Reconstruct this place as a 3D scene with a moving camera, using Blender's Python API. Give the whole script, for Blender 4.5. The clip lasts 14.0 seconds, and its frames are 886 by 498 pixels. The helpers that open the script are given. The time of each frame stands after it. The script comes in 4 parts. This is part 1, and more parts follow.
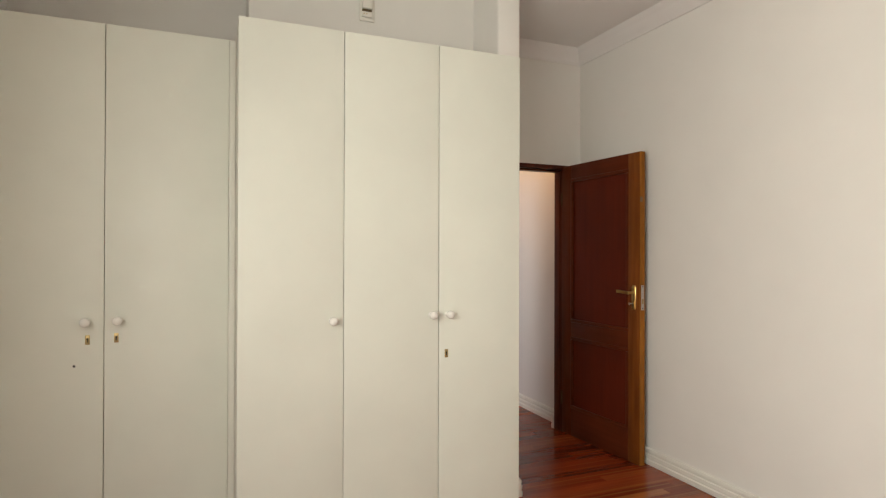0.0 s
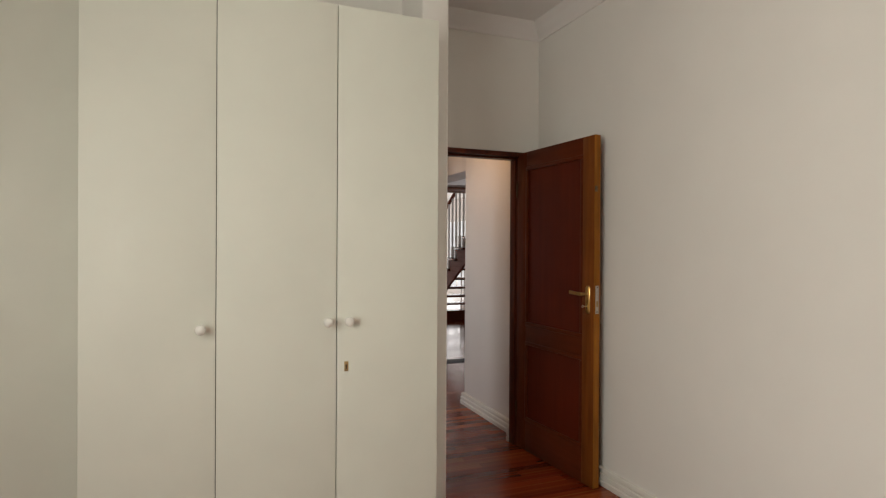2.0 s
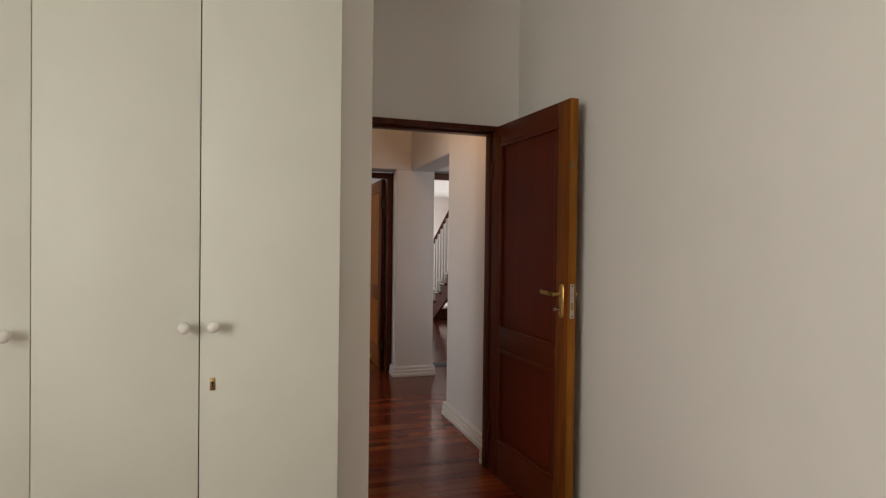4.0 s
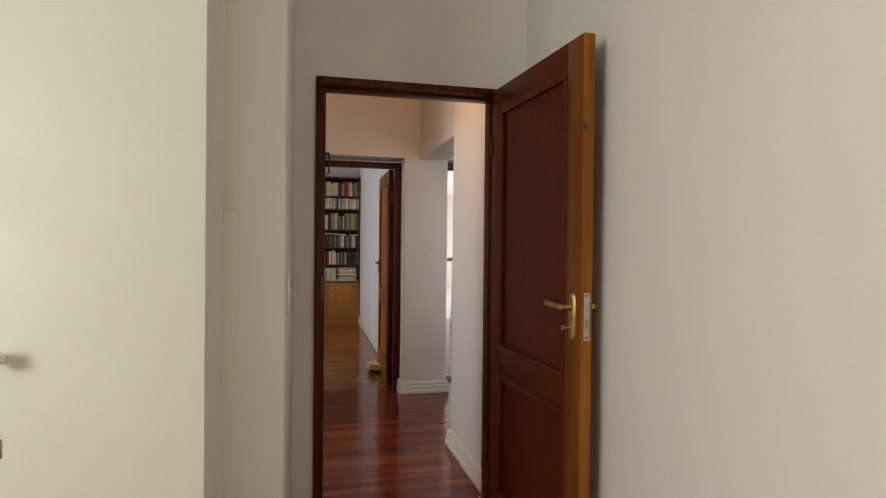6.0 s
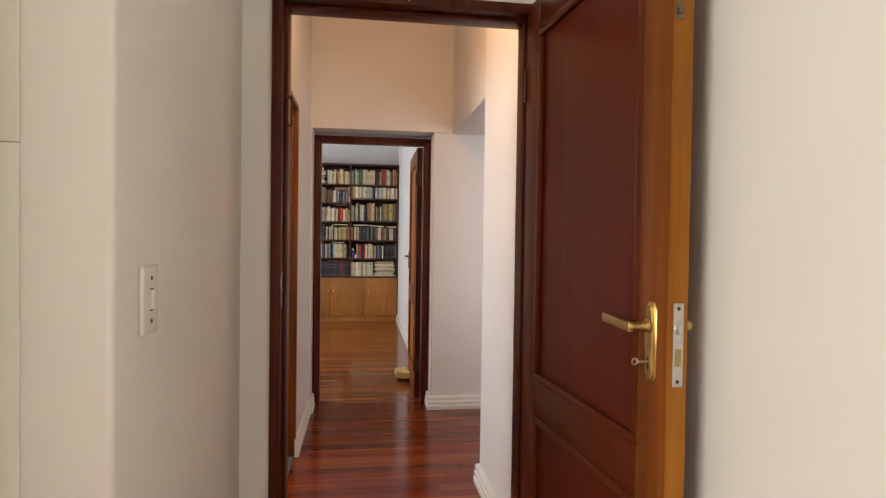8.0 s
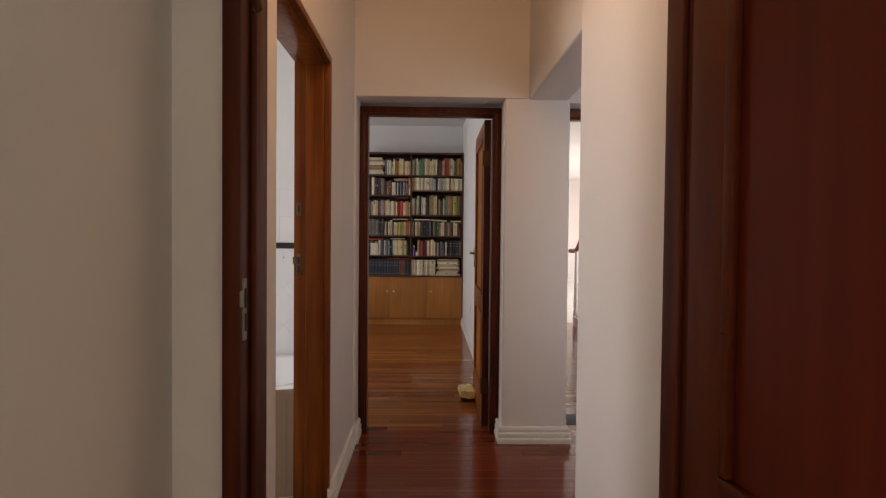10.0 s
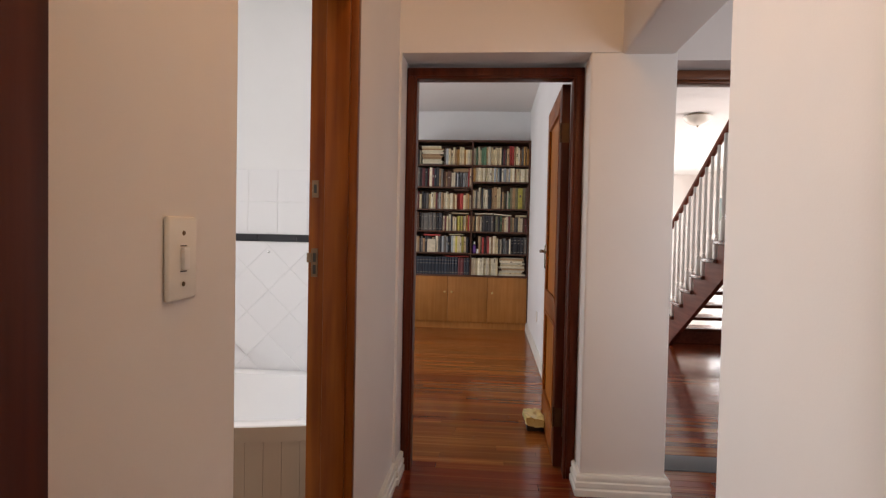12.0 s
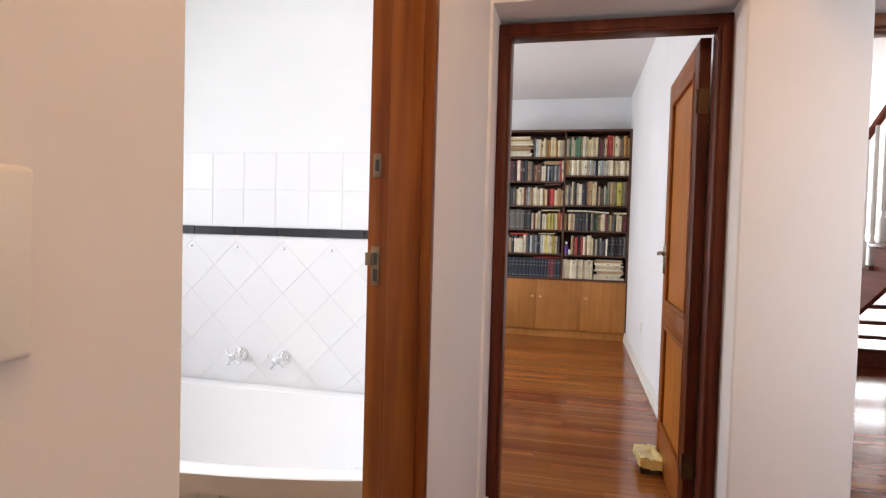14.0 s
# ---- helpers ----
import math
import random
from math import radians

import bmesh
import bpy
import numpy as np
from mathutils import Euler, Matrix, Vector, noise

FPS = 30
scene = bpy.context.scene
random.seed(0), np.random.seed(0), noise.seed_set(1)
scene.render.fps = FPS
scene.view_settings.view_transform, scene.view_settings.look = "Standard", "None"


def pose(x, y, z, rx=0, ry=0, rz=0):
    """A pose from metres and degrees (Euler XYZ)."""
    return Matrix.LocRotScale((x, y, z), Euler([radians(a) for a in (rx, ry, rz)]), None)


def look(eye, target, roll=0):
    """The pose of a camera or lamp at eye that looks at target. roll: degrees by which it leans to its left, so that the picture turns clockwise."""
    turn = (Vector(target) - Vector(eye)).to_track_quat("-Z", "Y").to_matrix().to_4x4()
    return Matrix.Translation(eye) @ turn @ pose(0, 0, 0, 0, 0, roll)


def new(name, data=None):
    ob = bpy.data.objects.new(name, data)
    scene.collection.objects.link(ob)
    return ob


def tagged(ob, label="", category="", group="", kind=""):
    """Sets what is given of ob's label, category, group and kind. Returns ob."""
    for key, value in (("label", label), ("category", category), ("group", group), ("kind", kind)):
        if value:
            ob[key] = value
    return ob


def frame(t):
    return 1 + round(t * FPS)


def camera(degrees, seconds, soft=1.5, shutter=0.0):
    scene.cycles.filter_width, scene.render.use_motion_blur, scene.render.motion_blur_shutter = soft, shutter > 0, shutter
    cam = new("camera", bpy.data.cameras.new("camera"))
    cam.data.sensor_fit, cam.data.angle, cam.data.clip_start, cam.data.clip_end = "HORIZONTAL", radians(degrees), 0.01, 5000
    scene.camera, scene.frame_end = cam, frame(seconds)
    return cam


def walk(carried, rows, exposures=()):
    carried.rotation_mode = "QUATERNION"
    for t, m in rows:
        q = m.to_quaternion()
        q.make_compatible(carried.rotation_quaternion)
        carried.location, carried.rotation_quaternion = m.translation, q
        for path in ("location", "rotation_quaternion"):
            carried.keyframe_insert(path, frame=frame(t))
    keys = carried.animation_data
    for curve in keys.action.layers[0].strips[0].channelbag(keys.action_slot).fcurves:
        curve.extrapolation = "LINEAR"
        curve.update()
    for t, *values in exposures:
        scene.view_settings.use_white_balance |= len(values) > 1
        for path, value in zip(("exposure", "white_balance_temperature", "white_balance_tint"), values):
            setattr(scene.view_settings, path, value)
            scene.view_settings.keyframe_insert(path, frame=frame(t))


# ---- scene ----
cam = camera(75.21, 14.0, soft=1.25)
ROWS = [  # seconds, x, y, z, yaw, pitch, roll
    (0.0, -0.0149, -0.2940, 1.3802, -22.234, 0.270, -0.169),
    (0.5, 0.0931, -0.2840, 1.3771, -22.150, 0.206, -0.167),
    (1.0, 0.2276, -0.2194, 1.3740, -22.144, 0.093, -0.209),
    (1.5, 0.3799, -0.1351, 1.3903, -22.093, -0.002, -0.232),
    (2.0, 0.5417, -0.0774, 1.3848, -21.712, -0.207, -0.314),
    (2.5, 0.7169, 0.0008, 1.3880, -20.910, -0.362, -0.489),
    (3.0, 0.8772, 0.0916, 1.3844, -19.984, -0.600, -0.729),
    (5.5, 1.5688, 0.7093, 1.3200, -14.365, -0.478, -0.452),
    (6.0, 1.6657, 0.8975, 1.3270, -13.355, -0.533, -0.604),
    (6.5, 1.7635, 1.0767, 1.3142, -12.422, -0.635, -0.702),
    (7.0, 1.8667, 1.2558, 1.3087, -10.877, -0.712, -0.740),
    (7.5, 1.9289, 1.4329, 1.2847, -9.473, -0.914, -0.813),
    (8.0, 1.9751, 1.6258, 1.2854, -8.034, -1.039, -0.794),
    (10.5, 2.0630, 2.6549, 1.2439, 0.053, -1.365, -0.707),
    (11.0, 2.0798, 2.8398, 1.2395, 1.517, -1.430, -0.955),
    (11.5, 2.0748, 2.9972, 1.2313, 3.265, -1.539, -1.067),
    (12.0, 2.0534, 3.1608, 1.2280, 4.768, -1.666, -1.198),
    (12.5, 2.0280, 3.3124, 1.2254, 6.454, -1.676, -1.312),
    (13.0, 1.9953, 3.4596, 1.2078, 8.490, -1.714, -1.430),
    (13.5, 1.9790, 3.5974, 1.2149, 10.669, -1.826, -1.515),
    (14.0, 1.9443, 3.7012, 1.2099, 12.976, -1.875, -1.557),
]
EXPOSURES = (  # seconds, stops, kelvin, tint
    (0.0, -0.54, 6500, 10), (3.0, -1.18, 6500, 10), (5.5, -0.88, 6500, 10), (6.5, -0.47, 6500, 10), (7.5, -0.07, 6500, 10), (8.0, 0.10, 6500, 10),
    (10.5, -0.74, 6950, 15), (11.5, -0.36, 6800, 14), (12.5, 0.03, 6520, 13), (14.0, 0.53, 6250, 11))
walk(cam, [(t, pose(x, y, z, 90 + pitch, roll, yaw)) for t, x, y, z, yaw, pitch, roll in ROWS], EXPOSURES)

# ---- world and large lights ----
world = bpy.data.worlds.new("world")
scene.world = world
world.use_nodes = True
wn = world.node_tree
sky = wn.nodes.new("ShaderNodeTexSky")
sky.sky_type, sky.sun_disc = "NISHITA", False
sky.sun_elevation, sky.sun_rotation = radians(62), radians(152)
wn.nodes["Background"].inputs["Strength"].default_value = 0.10
wn.links.new(sky.outputs["Color"], wn.nodes["Background"].inputs["Color"])
sun = new("sun", bpy.data.lights.new("sun", "SUN"))
sun.data.energy, sun.data.angle, sun.data.color = 1.5, radians(8), (1.0, 0.95, 0.88)
sun.matrix_world = look((3.0, -5.5, 12.0), (0.0, 0.2, 0.0))


def window_light(name, place, aim, width, height, power, colour, spread=180):
    """Daylight that fills one window's opening; some openings are unseen and added."""
    data = bpy.data.lights.new(name, "AREA")
    data.shape, data.size, data.size_y, data.energy, data.color = "RECTANGLE", width, height, power, colour
    data.spread = radians(spread)
    ob = new(name, data)
    ob.matrix_world = look(place, aim)
    return ob


window_light("bedroom_daylight", (-1.03, -0.35, 1.62), (2.0, -0.35, 0.88), 1.9, 1.35, 152, (0.985, 0.962, 0.862))
window_light("bathroom_daylight", (-0.88, 4.85, 1.60), (2.0, 4.60, 1.45), 1.05, 1.1, 27, (0.98, 0.985, 0.995), 115)
bulb = new("corridor_bulb", bpy.data.lights.new("corridor_bulb", "POINT"))
bulb.data.energy, bulb.data.color, bulb.data.shadow_soft_size = 13.5, (1.0, 0.58, 0.28), 0.12
bulb.location = (2.10, 3.95, 2.70)
window_light("study_daylight", (-1.30, 8.40, 1.50), (2.0, 8.40, 1.50), 2.2, 1.5, 66, (0.96, 0.98, 1.0))
window_light("hall_daylight", (7.27, 15.0, 1.25), (4.0, 15.0, 1.15), 4.2, 1.9, 100, (1.0, 0.97, 0.95))
# unseen west opening, added to brighten the near side of the stairs
window_light("hall_west_fill", (2.60, 14.0, 1.30), (6.0, 13.2, 1.25), 3.4, 1.8, 160, (1.0, 0.965, 0.95))
# fill light in an unseen lobby window, added to light the pier
window_light("lobby_fill", (3.95, 4.42, 1.45), (3.95, 6.2, 1.40), 1.2, 1.1, 19, (0.88, 0.91, 0.97))
# added side window, out of view, that lifts the hall ceiling
window_light("hall_side_fill", (7.27, 10.0, 1.45), (4.0, 10.0, 1.45), 2.8, 1.4, 108, (1.0, 0.96, 0.95))


# ---- materials ----
def material(name, rough=0.5, metal=0.0):
    m = bpy.data.materials.new(name)
    m.use_nodes = True
    b = m.node_tree.nodes["Principled BSDF"]
    b.inputs["Roughness"].default_value, b.inputs["Metallic"].default_value = rough, metal
    return m, m.node_tree, b


def coords(nt, scale=(1, 1, 1), source="Object"):
    tc, mp = nt.nodes.new("ShaderNodeTexCoord"), nt.nodes.new("ShaderNodeMapping")
    mp.inputs["Scale"].default_value = scale
    nt.links.new(tc.outputs[source], mp.inputs["Vector"])
    return mp.outputs["Vector"]


def noise_of(nt, vec, scale, detail=4, rough=0.55):
    n = nt.nodes.new("ShaderNodeTexNoise")
    n.inputs["Scale"].default_value, n.inputs["Detail"].default_value, n.inputs["Roughness"].default_value = scale, detail, rough
    nt.links.new(vec, n.inputs["Vector"])
    return n.outputs["Fac"]


def ramp(nt, fac, stops):
    r = nt.nodes.new("ShaderNodeValToRGB")
    while len(r.color_ramp.elements) < len(stops):
        r.color_ramp.elements.new(0.5)
    for e, (p, c) in zip(r.color_ramp.elements, stops):
        e.position, e.color = p, (*c, 1)
    nt.links.new(fac, r.inputs["Fac"])
    return r.outputs["Color"]


def mix(nt, fac, a, b, mode="MIX"):
    n = nt.nodes.new("ShaderNodeMix")
    n.data_type, n.blend_type = "RGBA", mode
    for sock, v in ((n.inputs[0], fac), (n.inputs[6], a), (n.inputs[7], b)):
        if hasattr(v, "links"):
            nt.links.new(v, sock)
        else:
            sock.default_value = v if not isinstance(v, tuple) else (*v, 1)
    return n.outputs[2]


def bump(nt, b, height, strength, distance):
    n = nt.nodes.new("ShaderNodeBump")
    n.inputs["Strength"].default_value, n.inputs["Distance"].default_value = strength, distance
    nt.links.new(height, n.inputs["Height"])
    nt.links.new(n.outputs["Normal"], b.inputs["Normal"])


def plaster(name, colour, rough=0.75, rel=0.14):
    """Rolled wall paint: faint blotches, fine orange-peel relief."""
    m, nt, b = material(name, rough)
    v = coords(nt)
    c = [x * 0.94 for x in colour]
    col = ramp(nt, noise_of(nt, v, 1.3, 5), ((0.3, tuple(c)), (0.7, colour)))
    nt.links.new(col, b.inputs["Base Color"])
    h = mix(nt, 0.3, noise_of(nt, v, 160, 3), noise_of(nt, v, 9, 3))
    bump(nt, b, h, rel, 0.002)
    return m


def painted(name, colour, rough=0.35):
    """Smooth brushed or sprayed paint with slight wear."""
    m, nt, b = material(name, rough)
    v = coords(nt)
    dark = tuple(x * 0.93 for x in colour)
    nt.links.new(ramp(nt, noise_of(nt, v, 2.2, 6), ((0.25, dark), (0.65, colour))), b.inputs["Base Color"])
    nt.links.new(ramp(nt, noise_of(nt, v, 6, 4), ((0.3, (rough * 0.8,) * 3), (0.7, (min(1, rough * 1.25),) * 3))), b.inputs["Roughness"])
    bump(nt, b, noise_of(nt, v, 55, 2), 0.05, 0.001)
    return m


def wood(name, dark, light, rough=0.3, along="z", grain=1.0, gloss=0.5):
    """Varnished timber, its grain along one axis."""
    m, nt, b = material(name, rough)
    s = {"x": (1.2, 22, 22), "y": (22, 1.2, 22), "z": (22, 22, 1.2)}[along]
    v = coords(nt, s)
    fine = noise_of(nt, v, 1.5 * grain, 5, 0.5)
    broad = noise_of(nt, coords(nt), 1.7, 3)
    b.inputs["Specular IOR Level"].default_value = gloss
    c = ramp(nt, fine, ((0.3, dark), (0.72, light)))
    shade = ramp(nt, broad, ((0.3, (0.78, 0.78, 0.78)), (0.7, (1.1, 1.1, 1.1))))
    nt.links.new(mix(nt, 1.0, c, shade, "MULTIPLY"), b.inputs["Base Color"])
    nt.links.new(ramp(nt, fine, ((0.3, (rough * 1.1,) * 3), (0.8, (rough * 0.95,) * 3))), b.inputs["Roughness"])
    return m


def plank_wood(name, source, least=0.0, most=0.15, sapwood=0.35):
    """Strip flooring of red hardwood; each strip has its own tone. The pale share is raised where daylight is painted
    in.
    """
    m, nt, b = material(name, 0.2)
    if source == "object":
        rnd = nt.nodes.new("ShaderNodeObjectInfo").outputs["Random"]
    else:
        rnd = nt.nodes.new("ShaderNodeNewGeometry").outputs["Random Per Island"]
    geo = nt.nodes.new("ShaderNodeNewGeometry")
    off = nt.nodes.new("ShaderNodeVectorMath")
    off.operation = "MULTIPLY_ADD"
    off.inputs[1].default_value = (1.3, 30, 30)
    comb = nt.nodes.new("ShaderNodeCombineXYZ")
    k = nt.nodes.new("ShaderNodeMath")
    k.operation = "MULTIPLY"
    k.inputs[1].default_value = 57.0
    nt.links.new(rnd, k.inputs[0])
    nt.links.new(k.outputs[0], comb.inputs["X"])
    nt.links.new(k.outputs[0], comb.inputs["Y"])
    nt.links.new(geo.outputs["Position"], off.inputs[0])
    nt.links.new(comb.outputs[0], off.inputs[2])
    fine = noise_of(nt, off.outputs[0], 1.6, 8, 0.65)
    tone = ramp(nt, rnd, ((0.0, (0.135, 0.012, 0.005)), (0.4, (0.185, 0.021, 0.007)), (0.80, (0.225, 0.032, 0.009)), (0.93, (0.28, 0.062, 0.016)), (1.0, (0.34, 0.105, 0.026))))
    shade = ramp(nt, fine, ((0.3, (0.80, 0.77, 0.75)), (0.75, (1.10, 1.10, 1.10))))
    # strips differ in depth of colour as well as in hue
    deep = nt.nodes.new("ShaderNodeMath")
    deep.operation = "FRACT"
    nt.links.new(k.outputs[0], deep.inputs[0])
    depth = ramp(nt, deep.outputs[0], ((0.0, (0.82, 0.80, 0.80)), (0.55, (1.0, 1.0, 1.0)), (1.0, (1.20, 1.26, 1.28))))
    shade = mix(nt, 1.0, shade, depth, "MULTIPLY")
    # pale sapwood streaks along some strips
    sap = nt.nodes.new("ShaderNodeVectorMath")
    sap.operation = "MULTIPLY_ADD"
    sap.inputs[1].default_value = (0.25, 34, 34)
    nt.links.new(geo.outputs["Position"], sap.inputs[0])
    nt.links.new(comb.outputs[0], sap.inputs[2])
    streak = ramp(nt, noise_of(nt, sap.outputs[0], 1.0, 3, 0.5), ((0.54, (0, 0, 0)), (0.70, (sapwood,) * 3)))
    pale_bands = nt.nodes.new("ShaderNodeVectorMath")
    pale_bands.operation = "MULTIPLY"
    pale_bands.inputs[1].default_value = (0.25, 2.4, 0)
    nt.links.new(geo.outputs["Position"], pale_bands.inputs[0])
    pale = ramp(nt, noise_of(nt, pale_bands.outputs[0], 1.0, 3, 0.5), ((0.40, (least,) * 3), (0.64, (most,) * 3)))
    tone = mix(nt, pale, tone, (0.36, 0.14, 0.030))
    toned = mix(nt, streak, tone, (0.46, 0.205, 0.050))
    nt.links.new(mix(nt, 1.0, toned, shade, "MULTIPLY"), b.inputs["Base Color"])
    scuff = noise_of(nt, coords(nt, (1, 1, 1)), 3.5, 6)
    nt.links.new(ramp(nt, scuff, ((0.3, (0.11,) * 3), (0.75, (0.22,) * 3))), b.inputs["Roughness"])
    b.inputs["Specular IOR Level"].default_value = 0.34
    b.inputs["Coat Weight"].default_value, b.inputs["Coat Roughness"].default_value = 0.1, 0.1
    bump(nt, b, fine, 0.03, 0.001)
    return m


def metal(name, colour, rough):
    m, nt, b = material(name, rough, 1.0)
    v = coords(nt)
    dark = tuple(x * 0.8 for x in colour)
    nt.links.new(ramp(nt, noise_of(nt, v, 40, 4), ((0.3, dark), (0.65, colour))), b.inputs["Base Color"])
    return m


def ceramic(name, colour, rough=0.12, vary=0.02):
    m, nt, b = material(name, rough)
    rnd = nt.nodes.new("ShaderNodeObjectInfo").outputs["Random"]
    lo = tuple(max(0, x - vary) for x in colour)
    nt.links.new(ramp(nt, rnd, ((0.0, lo), (1.0, colour))), b.inputs["Base Color"])
    bump(nt, b, noise_of(nt, coords(nt), 14, 2), 0.05, 0.002)
    return m


def cloth_cover(name):
    """Book bindings: one hue a book, with slight rubbing."""
    m, nt, b = material(name, 0.6)
    at = nt.nodes.new("ShaderNodeObjectInfo").outputs["Color"]
    wear = ramp(nt, noise_of(nt, coords(nt), 30, 5), ((0.3, (0.78, 0.78, 0.78)), (0.7, (1.08, 1.08, 1.08))))
    nt.links.new(mix(nt, 1.0, at, wear, "MULTIPLY"), b.inputs["Base Color"])
    return m


BEDROOM_WALL = plaster("bedroom_wall_paint", (0.83, 0.81, 0.765))
CORRIDOR_WALL = plaster("corridor_wall_paint", (0.80, 0.762, 0.725))
WHITE_WALL = plaster("white_wall_paint", (0.82, 0.82, 0.82))
HALL_WALL = plaster("hall_wall_paint", (0.80, 0.74, 0.70))
CEILING_PAINT = plaster("ceiling_paint", (0.82, 0.80, 0.78), 0.85, 0.1)
TRIM_PAINT = painted("trim_paint", (0.80, 0.78, 0.72), 0.4)
WARDROBE_PAINT = painted("wardrobe_paint", (0.75, 0.765, 0.68), 0.5)
WARDROBE_EDGE = painted("wardrobe_edge_paint", (0.74, 0.73, 0.65), 0.55)
KNOB_WHITE = ceramic("white_porcelain", (0.82, 0.81, 0.76), 0.15)
DARK_GAP = painted("dark_gap", (0.03, 0.028, 0.025), 0.8)
FRAME_WOOD = wood("mahogany_frame", (0.054, 0.011, 0.006), (0.125, 0.029, 0.012), 0.32, gloss=0.14)
LEAF_STILE = wood("mahogany_stile", (0.082, 0.017, 0.005), (0.128, 0.028, 0.009), 0.28, gloss=0.12)
LEAF_RAIL = wood("mahogany_rail", (0.082, 0.016, 0.006), (0.108, 0.023, 0.008), 0.28, "y", gloss=0.12)
# lock stile coloured honey for the window light that reaches it
LEAF_LOCK_STILE_LIT = wood("lit_lock_stile", (0.13, 0.035, 0.007), (0.23, 0.069, 0.013), 0.3, gloss=0.12)
LEAF_PANEL = wood("mahogany_panel", (0.088, 0.012, 0.005), (0.108, 0.0165, 0.006), 0.34, gloss=0.12)
# same varnish as the faces; the light on the edge is in its colour
LEAF_EDGE_LIT = wood("lit_edge_wood", (0.19, 0.066, 0.008), (0.34, 0.128, 0.017), 0.35, gloss=0.12)
HONEY_FRAME = wood("honey_frame_wood", (0.125, 0.027, 0.004), (0.25, 0.074, 0.011), 0.28, gloss=0.14)
STAIR_WOOD = wood("stair_mahogany", (0.150, 0.038, 0.021), (0.22, 0.060, 0.032), 0.55, "y", gloss=0.12)
STAIR_TREAD = wood("stair_tread_mahogany", (0.085, 0.024, 0.014), (0.19, 0.06, 0.03), 0.25, "x", gloss=0.3)
CASE_WOOD = wood("bookcase_wood", (0.07, 0.028, 0.015), (0.13, 0.052, 0.027), 0.4, "x")
CABINET_WOOD = wood("cabinet_teak", (0.38, 0.155, 0.036), (0.46, 0.20, 0.054), 0.38, gloss=0.25)
PLANK = plank_wood("floor_strip_wood", "object")
PLANK_REST = plank_wood("floor_strip_wood_beyond", "island")
# study copies: paler, streakier timber with the room's daylight mixed into the tone
PLANK_LIT = plank_wood("lit_strip_wood", "object", 0.10, 0.72, 0.85)
PLANK_LIT_REST = plank_wood("lit_strip_wood_beyond", "island", 0.10, 0.72, 0.85)
JOINT = painted("floor_joint", (0.025, 0.010, 0.007), 0.7)
DULL_BRASS = metal("dull_brass", (0.21, 0.16, 0.095), 0.45)
DARK_BRONZE = metal("dark_bronze", (0.12, 0.07, 0.04), 0.5)
AGED_BRASS = metal("aged_brass", (0.48, 0.36, 0.17), 0.4)
BRASS = metal("brass", (0.64, 0.45, 0.18), 0.30)
STEEL = metal("brushed_steel", (0.62, 0.60, 0.56), 0.35)
CHROME = metal("chrome", (0.86, 0.87, 0.88), 0.07)
PLASTIC = painted("ivory_plastic", (0.81, 0.785, 0.715), 0.35)
TILE_WHITE = ceramic("white_tile", (0.84, 0.84, 0.85), 0.12, 0.02)
TILE_BLACK = ceramic("black_tile", (0.035, 0.035, 0.04), 0.15, 0.01)
GROUT = plaster("grout", (0.84, 0.84, 0.84), 0.85)
ENAMEL = ceramic("tub_enamel", (0.88, 0.88, 0.88), 0.1, 0.0)
TUB_BOARD = painted("tub_panel_paint", (0.38, 0.285, 0.21), 0.5)
STONE = plaster("grey_sill_stone", (0.12, 0.13, 0.145), 0.6)
BALUSTER_WHITE = painted("baluster_paint", (0.82, 0.80, 0.76), 0.35)
BAG_YELLOW = painted("bag_film", (0.80, 0.66, 0.26), 0.18)
LAMP_GLASS = ceramic("opal_glass", (0.80, 0.76, 0.68), 0.2)
COVER = cloth_cover("book_cover")
PAGES = painted("book_pages", (0.66, 0.58, 0.42), 0.8)


# ---- mesh helpers ----
def box(bm, x0, x1, y0, y1, z0, z1, bevel=0.0, seg=2):
    g = bmesh.ops.create_cube(bm, size=1.0)
    vs = g["verts"]
    for v in vs:
        v.co = Vector(((x0 + x1) / 2 + v.co.x * (x1 - x0), (y0 + y1) / 2 + v.co.y * (y1 - y0), (z0 + z1) / 2 + v.co.z * (z1 - z0)))
    if bevel:
        es = list({e for v in vs for e in v.link_edges})
        bmesh.ops.bevel(bm, geom=es, offset=bevel, segments=seg, affect="EDGES", profile=0.5)
    return bm


def boxes(*rows, bevel=0.0, seg=2):
    bm = bmesh.new()
    for r in rows:
        box(bm, *r, bevel=bevel, seg=seg)
    return bm


def lathe(profile, n=16, axis="z", at=(0, 0, 0)):
    """A turned body: profile of (radius, height) along an axis."""
    bm = bmesh.new()
    rings = []
    for r, h in profile:
        ring = []
        for i in range(n):
            a = 2 * math.pi * i / n
            p = (r * math.cos(a), r * math.sin(a), h)
            p = {"z": p, "y": (p[0], p[2], p[1]), "x": (p[2], p[0], p[1])}[axis]
            ring.append(bm.verts.new(Vector(p) + Vector(at)))
        rings.append(ring)
    for a, b in zip(rings, rings[1:]):
        for i in range(n):
            bm.faces.new((a[i], a[(i + 1) % n], b[(i + 1) % n], b[i]))
    bm.faces.new(rings[0])
    bm.faces.new(rings[-1])
    bmesh.ops.recalc_face_normals(bm, faces=bm.faces)
    return bm


def merge(bm, other):
    me = bpy.data.meshes.new("tmp")
    other.to_mesh(me)
    other.free()
    bm.from_mesh(me)
    bpy.data.meshes.remove(me)
    return bm


